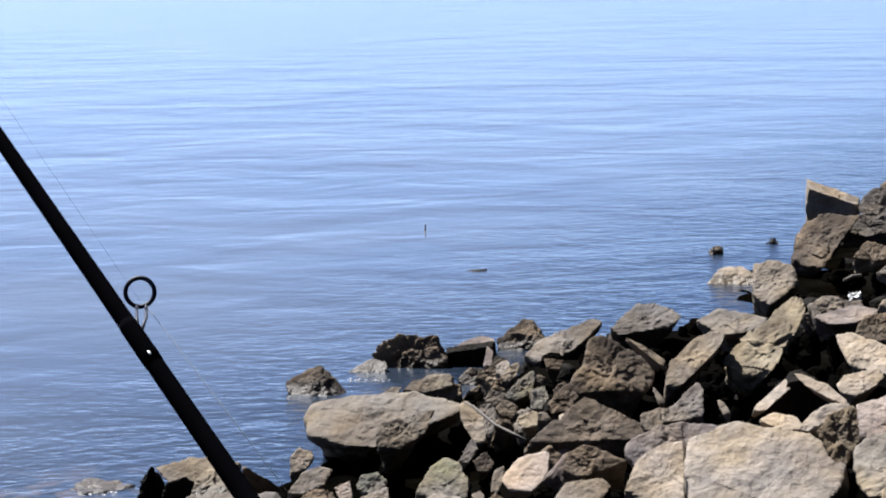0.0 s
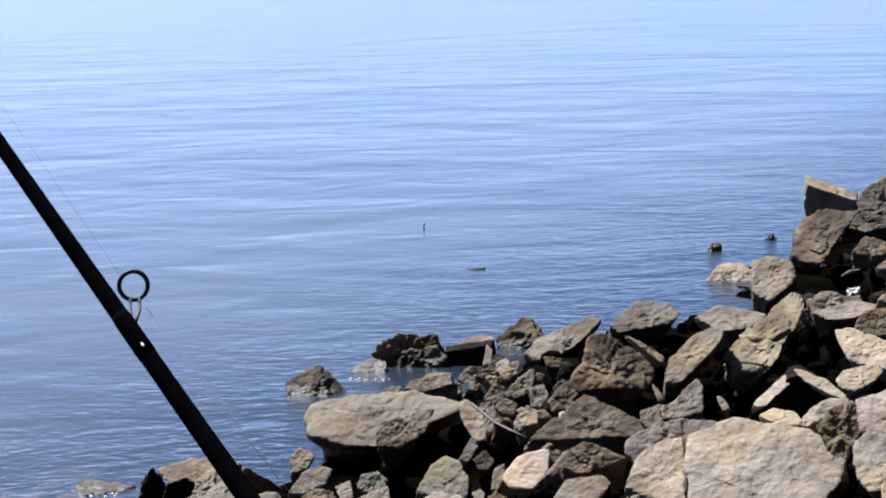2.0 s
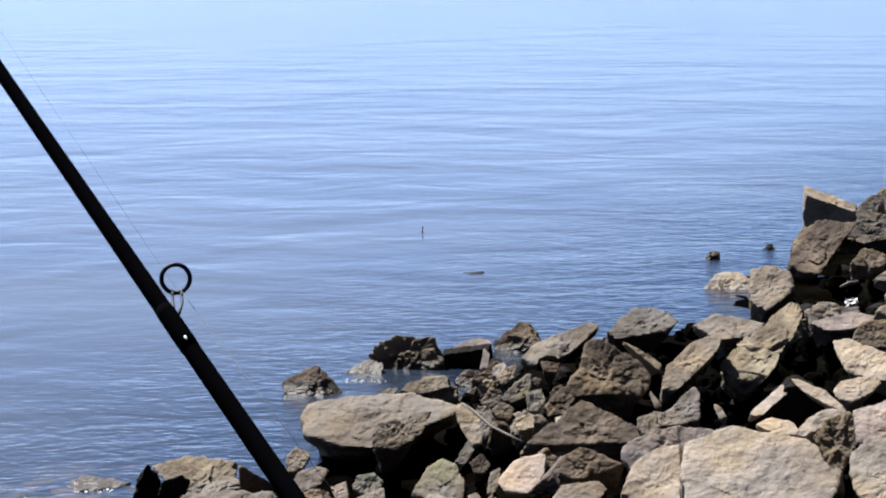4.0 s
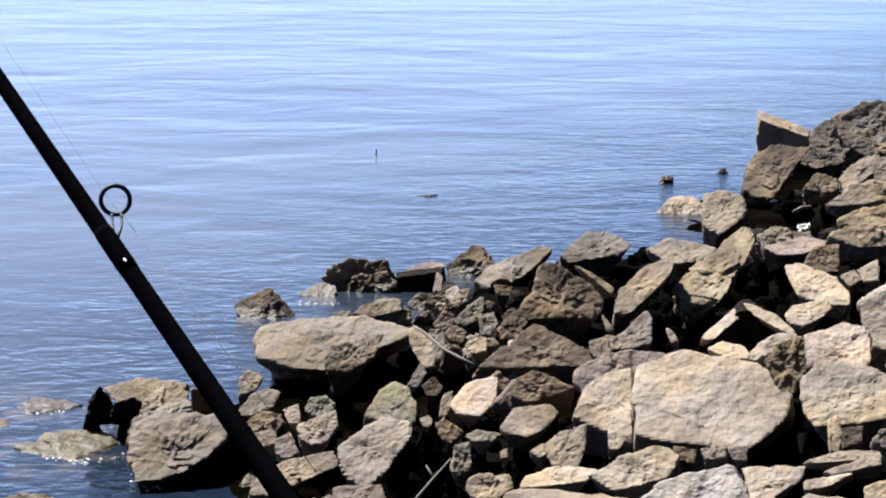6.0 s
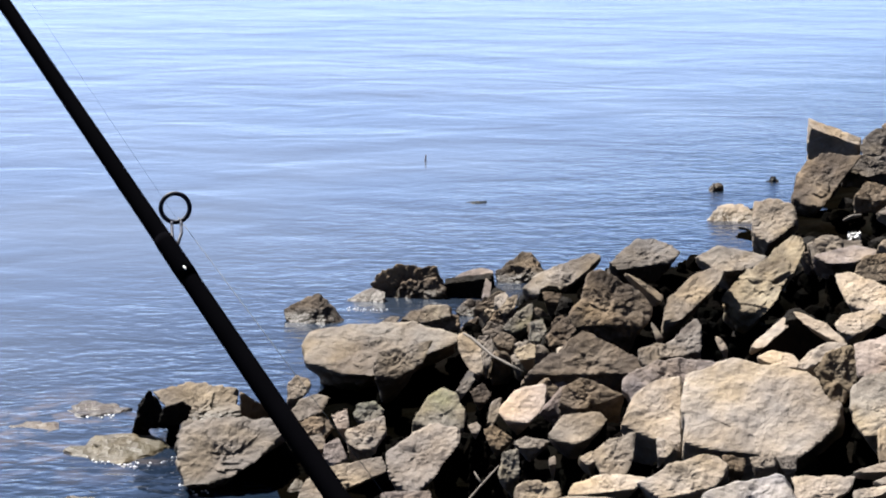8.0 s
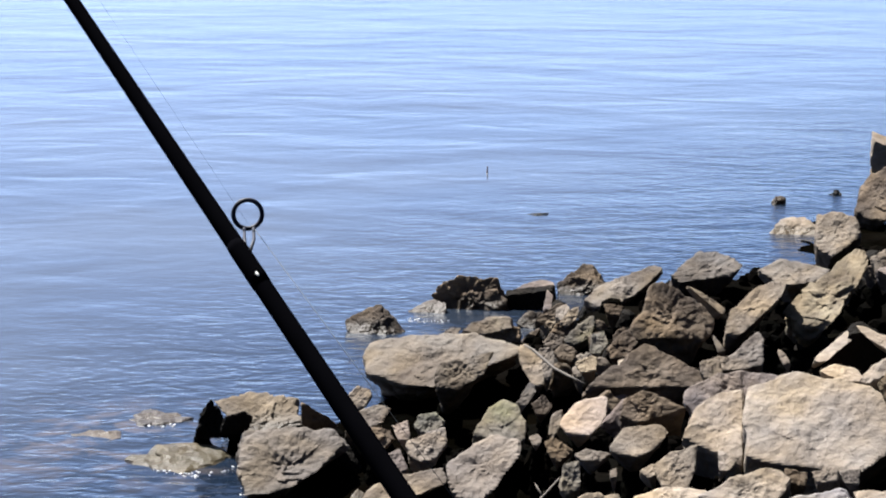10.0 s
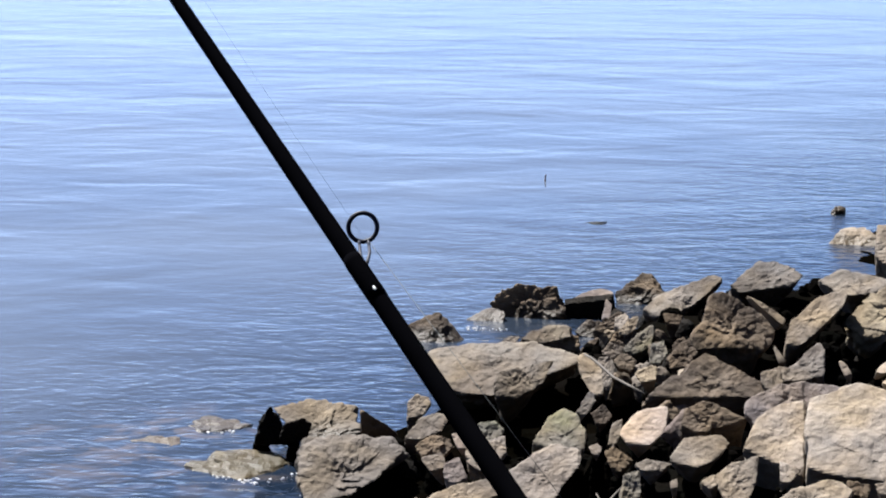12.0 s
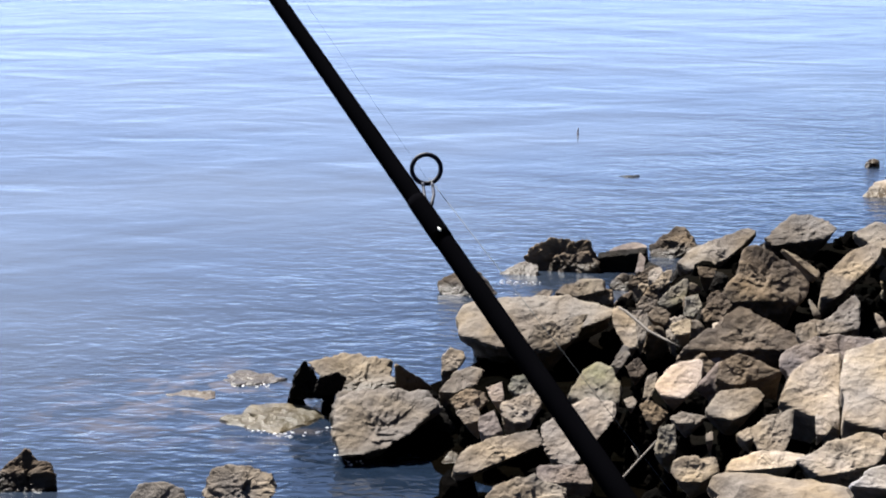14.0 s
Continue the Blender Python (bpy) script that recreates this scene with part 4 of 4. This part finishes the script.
split_rock(-0.057, 8.735, 0.363, "green", 0, 38, [(-101, 0.065), (-88, 0.055), (-15, 0.098), (35, 0.08), (72, 0.075), (123, 0.069), (142, 0.07)], depth=0.25, drop=0.09, seed=382, turn=-8, rough=0.7, label="grey rock with a yellow-green algae cap")
split_rock(-0.131, 8.187, 0.326, "pale", 1, 36, [(-174, 0.129), (-156, 0.131), (-108, 0.115), (-55, 0.077), (-42, 0.079), (-13, 0.135), (90, 0.092), (116, 0.069), (119, 0.071)], depth=0.31, drop=0.20, seed=383, turn=-12, rough=0.7, label="tall pale beige rock above a black hollow")
split_rock(-0.417, 7.989, 0.293, "tan", 3, 32, [(-84, 0.05), (-72, 0.033), (-71, 0.035), (17, 0.159), (98, 0.039), (114, 0.046), (147, 0.098)], depth=0.23, drop=0.20, seed=384, turn=-8, under=0.4, rough=0.8)
split_rock(-0.616, 9.244, 0.250, "grey", 4, 36, [(-98, 0.05), (-72, 0.031), (-38, 0.054), (79, 0.051), (109, 0.034), (133, 0.043)], depth=0.15, drop=0.09, seed=385, turn=-6, rough=0.8)
split_rock(-0.569, 8.864, 0.256, "brown", 4, 44, [(-133, 0.057), (-95, 0.037), (-50, 0.05), (25, 0.071), (82, 0.038), (116, 0.042)], depth=0.12, drop=0.09, seed=386, rough=1.1)
split_rock(-0.557, 8.694, 0.241, "pale", 4, 38, [(-136, 0.034), (-79, 0.025), (27, 0.04), (101, 0.023)], depth=0.12, drop=0.09, seed=387, rough=0.8)
split_rock(-0.468, 8.532, 0.247, "mauve", 3, 40, [(-173, 0.044), (-120, 0.038), (-74, 0.036), (30, 0.036), (115, 0.037)], depth=0.13, drop=0.09, seed=388, rough=0.8)
split_rock(-0.353, 8.922, 0.312, "green", 2, 44, [(-129, 0.047), (-90, 0.033), (-38, 0.051), (43, 0.046), (96, 0.035), (134, 0.044)], depth=0.12, drop=0.09, seed=389, rough=1.3)
split_rock(-0.351, 8.649, 0.286, "pale_grey", 2, 40, [(-180, 0.08), (-117, 0.06), (-84, 0.042), (-30, 0.061), (46, 0.071), (107, 0.038)], depth=0.16, drop=0.09, seed=390, turn=-6, rough=1.1)
split_rock(-0.461, 8.894, 0.285, "pink", 3, 40, [(-149, 0.03), (-81, 0.03), (7, 0.029), (108, 0.027)], depth=0.12, drop=0.09, seed=391, rough=0.8)
split_rock(-0.310, 8.686, 0.299, "pale_grey", 2, 40, [(-149, 0.033), (-143, 0.033), (-41, 0.04), (9, 0.037), (102, 0.037)], depth=0.13, drop=0.09, seed=392, turn=-6, rough=1.1)
split_rock(-0.701, 9.835, 0.195, "tan", 4, 46, [(-75, 0.037), (-41, 0.042), (21, 0.057), (80, 0.045), (130, 0.042), (176, 0.047)], depth=0.12, drop=0.09, seed=393, turn=-10, rough=0.8)
split_rock(-1.151, 10.021, 0.069, "drab", 7, 24, [(-132, 0.115), (-88, 0.068), (-82, 0.074), (6, 0.168), (87, 0.061), (99, 0.076)], depth=0.35, drop=0.10, seed=394, turn=-4, rough=1.4, label="low drab rock ledge at the edge of the shallow water")
split_rock(-0.944, 8.939, 0.149, "drab", 6, 27, [(-149, 0.196), (-85, 0.093), (-64, 0.088), (-4, 0.252), (74, 0.126), (90, 0.079), (107, 0.096), (167, 0.173)], depth=0.37, drop=0.20, seed=395, turn=-10, under=0.45, rough=1.35, label="large drab rock sloping into the water")
split_rock(-0.859, 9.387, 0.200, "brown", 5, 96, [(-180, 0.061), (-89, 0.055), (-34, 0.109), (50, 0.042)], depth=0.12, drop=0.05, seed=396, turn=30, rough=0.6, label="dark brown upright fin of rock with a pointed top")
split_rock(-1.328, 9.621, 0.136, "dark", 8, 84, [(-90, 0.048), (34, 0.049), (129, 0.072), (158, 0.052)], depth=0.12, drop=0.04, seed=397, turn=10, rough=2.0, label="black pointed rock standing in the shallow water")
split_rock(-1.207, 9.547, 0.155, "dark", 7, 84, [(-85, 0.031), (-18, 0.059), (56, 0.053), (108, 0.033), (160, 0.057)], depth=0.12, drop=0.03, seed=398, rough=1.3, label="black wet rock standing in the shallow water")
split_rock(-1.070, 9.410, 0.100, "drab", 6, 32, [(-104, 0.076), (-72, 0.043), (82, 0.05), (93, 0.04), (154, 0.094)], depth=0.23, drop=0.10, seed=399, turn=-8, rough=1.2, label="rough drab rock between larger ones in the shallows")
split_rock(-1.376, 9.899, -0.001, "drab", 8, 40, [(-99, 0.022), (-74, 0.024), (42, 0.043), (93, 0.02), (145, 0.045)], depth=0.12, drop=0.05, seed=400, rough=0.8)
split_rock(-1.322, 7.779, 0.199, "tan", 10, 40, [(-137, 0.119), (-88, 0.055), (-43, 0.105), (36, 0.116), (72, 0.073), (104, 0.067), (140, 0.097)], depth=0.21, drop=0.12, seed=401, turn=-10, rough=1.5, label="rough drab rock with pits standing in the shallows")
split_rock(-1.651, 7.961, 0.099, "drab", 12, 44, [(-162, 0.108), (-88, 0.034), (24, 0.094), (70, 0.052), (99, 0.044), (141, 0.078)], depth=0.16, drop=0.10, seed=402, turn=-8, rough=0.7)
split_rock(-2.252, 8.322, 0.049, "brown", 15, 52, [(-176, 0.113), (-91, 0.068), (-61, 0.083), (15, 0.11), (59, 0.087), (105, 0.078), (136, 0.085)], depth=0.16, drop=0.10, seed=403, turn=-8, rough=1.7)
split_rock(1.099, 9.245, 0.534, "pale", -7, 46, [(-150, 0.01), (-72, 0.024), (38, 0.01), (60, 0.013)], depth=0.12, drop=0.09, seed=404, rough=0.8)
split_rock(0.338, 7.743, 0.431, "pale", -2, 46, [(-169, 0.01), (-78, 0.012), (5, 0.01), (115, 0.011)], depth=0.12, drop=0.09, seed=405, rough=0.8)
split_rock(0.072, 8.465, 0.365, "pale", 0, 42, [(-152, 0.02), (-97, 0.017), (-25, 0.021), (48, 0.019), (107, 0.017)], depth=0.12, drop=0.09, seed=406, rough=0.8)
split_rock(0.888, 9.881, 0.447, "grey", -5, 46, [(-156, 0.01), (-72, 0.024), (36, 0.01), (45, 0.01)], depth=0.12, drop=0.09, seed=407, rough=0.8)
split_rock(2.908, 17.811, 0.300, "pale", -9, 95, [(-180, 0.17), (-88, 0.074), (0, 0.258), (70, 0.097)], depth=0.27, drop=0.05, seed=408, rim=-0.25, rough=0.5, label="angular pale block perched on the far rocks")
split_rock(2.585, 16.148, 0.287, "brown", -9, 38, [(-115, 0.216), (-87, 0.175), (-39, 0.129), (88, 0.163), (108, 0.129), (160, 0.15)], depth=0.49, drop=0.15, seed=409, turn=-14, rough=1.1)
split_rock(3.015, 16.456, 0.335, "drab", -10, 44, [(-102, 0.086), (-80, 0.066), (-21, 0.166), (90, 0.065), (128, 0.11)], depth=0.30, drop=0.09, seed=410, rough=1.5)
split_rock(1.935, 15.943, 0.029, "pale", -7, 34, [(-97, 0.073), (-82, 0.068), (-18, 0.157), (62, 0.105), (100, 0.073), (135, 0.109)], depth=0.30, drop=0.08, seed=411, turn=-8, rough=0.8)
split_rock(1.943, 13.931, 0.337, "tan", -8, 40, [(-117, 0.133), (-56, 0.105), (19, 0.148), (81, 0.106), (98, 0.102), (178, 0.123)], depth=0.30, drop=0.15, seed=412, turn=-10, rough=0.8)
split_rock(2.996, 14.947, 0.437, "tan", -11, 36, [(-155, 0.15), (-80, 0.084), (-55, 0.053), (0, 0.131), (105, 0.071), (131, 0.057)], depth=0.36, drop=0.13, seed=413, turn=-14, rough=0.8)
split_rock(2.674, 14.550, 0.412, "brown", -10, 46, [(-100, 0.053), (-76, 0.06), (-5, 0.101), (80, 0.054), (143, 0.08)], depth=0.16, drop=0.09, seed=414, rough=1.3)
split_rock(2.004, 10.802, 0.586, "brown", -11, 46, [(-113, 0.064), (-82, 0.06), (0, 0.073), (97, 0.056), (152, 0.074)], depth=0.15, drop=0.09, seed=415, rough=1.2)
split_rock(2.009, 11.581, 0.513, "mauve", -10, 26, [(-109, 0.067), (-85, 0.033), (-71, 0.041), (82, 0.046), (103, 0.033)], depth=0.26, drop=0.09, seed=416, rough=0.8)
split_rock(1.955, 9.872, 0.663, "grey", -11, 40, [(-134, 0.03), (-65, 0.028), (36, 0.033), (111, 0.026)], depth=0.12, drop=0.09, seed=417, rough=0.8)
split_rock(2.053, 9.944, 0.678, "gold_pale", -12, 36, [(-145, 0.048), (-85, 0.035), (6, 0.042), (115, 0.031)], depth=0.17, drop=0.09, seed=418, rough=0.8)


def edge(u):
    """How far inland the loose stones begin."""
    return 0.15 + 0.11 * max(u - 2.5, 0) + 1.25 * inlet(u)


def fill_rocks():
    """Rocks half hidden between and behind the larger ones: a few shapes, laid at random over the bank, near black for
    the gaps' shade.
    """
    rng = np.random.default_rng(21)
    shapes = []
    for i in range(18):
        w = rng.uniform(0.8, 1.4)
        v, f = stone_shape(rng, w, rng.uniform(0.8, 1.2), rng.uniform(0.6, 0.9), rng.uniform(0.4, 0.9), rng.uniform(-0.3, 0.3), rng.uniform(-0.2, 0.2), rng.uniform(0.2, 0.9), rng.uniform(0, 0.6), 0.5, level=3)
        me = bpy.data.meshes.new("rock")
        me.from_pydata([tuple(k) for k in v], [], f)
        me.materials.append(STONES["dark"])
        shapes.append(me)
    for i in range(90):
        u = rng.uniform(-2.6, 9.5)
        d = rng.uniform(edge(u), 3.4)
        x, y = SHORE + ALONG * u + INLAND * d
        s = rng.uniform(0.12, 0.24)
        if u > 4.9 and d < 0.95 or any(math.hypot(x - p, y - q) < r for p, q, r in HOLLOWS):
            continue
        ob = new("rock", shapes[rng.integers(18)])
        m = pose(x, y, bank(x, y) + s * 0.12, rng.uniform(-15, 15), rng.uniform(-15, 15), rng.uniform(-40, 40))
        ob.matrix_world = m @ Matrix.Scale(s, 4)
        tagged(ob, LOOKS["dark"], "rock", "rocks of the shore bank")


fill_rocks()


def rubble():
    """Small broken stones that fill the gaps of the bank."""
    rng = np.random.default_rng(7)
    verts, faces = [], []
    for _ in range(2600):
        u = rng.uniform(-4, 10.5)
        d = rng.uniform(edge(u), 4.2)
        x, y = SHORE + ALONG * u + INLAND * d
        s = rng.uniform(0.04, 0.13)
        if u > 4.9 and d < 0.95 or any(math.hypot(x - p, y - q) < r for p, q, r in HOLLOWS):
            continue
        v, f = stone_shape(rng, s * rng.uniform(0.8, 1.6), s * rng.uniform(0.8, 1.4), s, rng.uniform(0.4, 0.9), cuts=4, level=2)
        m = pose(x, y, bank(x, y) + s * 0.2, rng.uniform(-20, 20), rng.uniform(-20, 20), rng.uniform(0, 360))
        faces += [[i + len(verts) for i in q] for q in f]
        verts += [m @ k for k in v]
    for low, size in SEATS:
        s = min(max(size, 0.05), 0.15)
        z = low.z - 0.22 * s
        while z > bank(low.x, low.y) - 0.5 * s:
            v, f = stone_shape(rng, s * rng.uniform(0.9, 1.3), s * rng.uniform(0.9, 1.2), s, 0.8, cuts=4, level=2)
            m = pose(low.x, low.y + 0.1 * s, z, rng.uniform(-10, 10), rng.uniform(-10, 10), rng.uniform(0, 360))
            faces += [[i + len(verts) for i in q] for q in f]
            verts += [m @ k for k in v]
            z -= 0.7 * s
    return sheet("rubble", verts, faces, SHADE_SOIL)


tagged(rubble(), "small broken near-black stones between the larger rocks, gap shade in their colour", "rubble", kind="stuff")

# ---- fishing rod with line guide and line ----
TOP, LOW = Vector((-0.1687, 0.9047, 2.4256)), Vector((-0.0637, 0.7890, 2.3079))
rod = new("fishing_rod")
rod.location = LOW
tagged(rod, "black carbon fishing rod held out over the water", "fishing rod")


def under_rod(ob):
    ob.matrix_parent_inverse = Matrix.Translation(-rod.location)
    return ob


axis = (TOP - LOW).normalized()
marks = [LOW + axis * s for s in np.linspace(-0.22, 2.2, 40)]
under_rod(part("blank", tube(marks, [0.0010 + 0.00286 * math.exp(-s / 0.52) for s in np.linspace(-0.22, 2.2, 40)], 16), CARBON, rod))
ring_at = Vector((-0.1087, 0.8631, 2.3690))

def torus(at, toward, big, small):
    bm = bmesh.new()
    q = Vector(toward).to_track_quat("Z", "Y")
    loops = []
    for i in range(40):
        a = 2 * math.pi * i / 40
        loops.append([bm.verts.new(at + q @ Vector(((big + small * math.cos(c)) * math.cos(a), (big + small * math.cos(c)) * math.sin(a), small * math.sin(c)))) for c in (2 * math.pi * k / 10 for k in range(10))])
    for i in range(40):
        for k in range(10):
            f = bm.faces.new((loops[i][k], loops[i][(k + 1) % 10], loops[(i + 1) % 40][(k + 1) % 10], loops[(i + 1) % 40][k]))
            f.smooth = True
    return bm


guide = under_rod(part("line_guide", torus(ring_at, (0.15, -1, 0.1), 0.0055, 0.0009), STEEL, rod, "blued steel line guide ring"))
low_ring = ring_at + Vector((0, 0, -0.0055))
seat = LOW + axis * 0.082
for side in (-0.0014, 0.0022):
    part("guide_leg", tube([low_ring + Vector((side, 0, 0.0004)), (low_ring + seat) / 2 + Vector((side + 0.0012, 0, 0.001)), seat + Vector((side * 0.4 + 0.002, 0, 0.0015))], [0.0006, 0.0006, 0.0007], 8), STEEL, guide)
under_rod(part("thread_wrap", tube([seat + axis * 0.006, seat + axis * 0.003, seat - axis * 0.012, seat - axis * 0.016], [0.0035, 0.0037, 0.0038, 0.0037], 16), THREAD, rod))
spot = LOW + axis * 0.0705 + Vector((0.0006, -0.0031, 0.0016))
bm = bmesh.new()
bmesh.ops.create_icosphere(bm, subdivisions=2, radius=0.0008)
bmesh.ops.transform(bm, matrix=Matrix.Translation(spot) @ axis.to_track_quat("Z", "Y").to_matrix().to_4x4() @ Matrix.Diagonal((0.8, 0.8, 1.7, 1)), verts=bm.verts)
under_rod(part("mark", bm, MARK, rod, "small white paint mark"))

right = Vector((1, 0, 0))
under_rod(part("line", tube([LOW - axis * 0.054 + right * 0.018, ring_at + Vector((0.001, 0, -0.0035))], [0.00012, 0.00012], 6), NYLON, rod, "thin clear fishing line"))
under_rod(part("line", tube([ring_at + Vector((0, 0, -0.0035)), LOW + axis * 1.25 + Vector((0.012, 0, 0.012))], [0.00004, 0.00004], 6), NYLON, rod, "thin clear fishing line"))

# ---- bank stick under the rod's butt, below the view ----
stick_at = LOW - axis * 0.20
base = bank(stick_at.x, stick_at.y)
stick = new("rod_rest")
stick.location = (stick_at.x, stick_at.y, base)
tagged(stick, "thin dark metal bank stick propping the fishing rod", "rod rest")
reach = stick_at.z - base - 0.012
part("pole", tube([(0, 0, -0.10), (0, 0, 0.3), (0, 0, reach)], [0.005, 0.005, 0.005]), STEEL, stick)
part("fork", tube([(0.016, 0, reach + 0.022), (0.010, 0, reach + 0.008), (0, 0, reach + 0.004), (-0.010, 0, reach + 0.008), (-0.016, 0, reach + 0.022)], [0.003, 0.004, 0.0045, 0.004, 0.003]), STEEL, stick)

# ---- fishing float ----
float_thing = new("fishing_float")
float_thing.location = (-0.277, 19.078, 0.0)
tagged(float_thing, "thin dark fishing float standing upright in the water", "fishing float")
part("body", tube([(0, 0, -0.06), (0, 0, -0.03), (0, 0, 0.0), (0, 0, 0.02)], [0.004, 0.010, 0.010, 0.005]), ORANGE, float_thing)
part("antenna", tube([(0, 0, 0.02), (0.002, 0, 0.035), (0.003, 0, 0.05)], [0.006, 0.006, 0.005]), ORANGE, float_thing)


# ---- driftwood, twig, scrap and white flecks ----
def lying(name, points, radii, label, category, mat=WOOD):
    """A bent stick through points, its origin at its first one."""
    ob = part(name, tube([Vector(p) - Vector(points[0]) for p in points], radii, 8), mat, None)
    ob.location = points[0]
    return tagged(ob, label, category)


lying("driftwood_stick", [(0.027, 9.642, 0.487), (0.060, 9.590, 0.480), (0.088, 9.536, 0.467), (0.149, 9.428, 0.436), (0.215, 9.320, 0.424), (0.277, 9.218, 0.415)], [0.004, 0.006, 0.007, 0.006, 0.006, 0.003], "bent bleached driftwood stick caught between the rocks", "driftwood")
twig = new("twig")
twig.location = (0.013, 6.788, 0.526)
tagged(twig, "thin pale forked twig sticking out of the rocks", "twig")
part("stem", tube([(-0.02, -0.03, -0.06), (0, 0, 0), (0.069, 0.116, 0.050), (0.123, 0.228, 0.081)], [0.005, 0.0045, 0.004, 0.0025], 8), WOOD, twig)
part("branch", tube([(0.069, 0.116, 0.050), (0.055, 0.146, 0.066), (0.045, 0.170, 0.076)], [0.0035, 0.003, 0.002], 8), WOOD, twig)
lying("pale_stick", [(2.139, 12.493, 0.548), (2.19, 12.54, 0.562), (2.25, 12.594, 0.561)], [0.008, 0.012, 0.009], "short pale stick lying in the hollow between rocks", "stick")


def scrap():
    """A crumpled sheet with a little thickness."""
    rng = np.random.default_rng(8)
    bm = bmesh.new()
    bmesh.ops.create_grid(bm, x_segments=6, y_segments=5, size=0.5)
    for v in bm.verts:
        v.co = Vector((v.co.x * 0.07 + rng.normal() * 0.004, v.co.y * 0.05 + rng.normal() * 0.006, v.co.y * 0.030 + rng.normal() * 0.004))
    bmesh.ops.solidify(bm, geom=bm.faces[:], thickness=0.003)
    ob = part("litter_scrap", bm, LITTER)
    ob.location = (2.207, 12.527, 0.459)
    return tagged(ob, "small crumpled white scrap of litter among dark rocks", "litter")


scrap()


def foam():
    """Small white flecks set against the stones."""
    rng = np.random.default_rng(5)
    verts, faces = [], []
    ball_verts, ball_faces = ball(1)
    for x, y, many in FLECK_SPOTS:
        for _ in range(many):
            r = rng.uniform(0.0015, 0.0055)
            at = np.array((x + rng.normal() * 0.030, y + rng.normal() * 0.035, 0.001))
            faces += [[i + len(verts) for i in f] for f in ball_faces]
            verts += [tuple(at + k * (r * 1.6, r, r * 0.9)) for k in ball_verts]
    return sheet("foam", verts, faces, FLECK, True)


FLECK_SPOTS = [(-1.58, 9.40, 9), (-1.53, 9.36, 10), (-1.47, 9.30, 9), (-1.41, 9.24, 7), (-1.35, 9.22, 8), (-1.30, 9.20, 8), (-1.207, 9.305, 7), (-1.099, 8.922, 5), (-1.033, 8.826, 6), (-1.648, 10.047, 5), (-1.599, 10.074, 9), (-2.31, 8.309, 6), (-1.467, 8.22, 4), (-0.577, 12.608, 6), (-0.522, 12.576, 9), (-0.45, 12.609, 6)]
tagged(foam(), "small white flecks along the waterline of the rocks", "foam", kind="stuff")
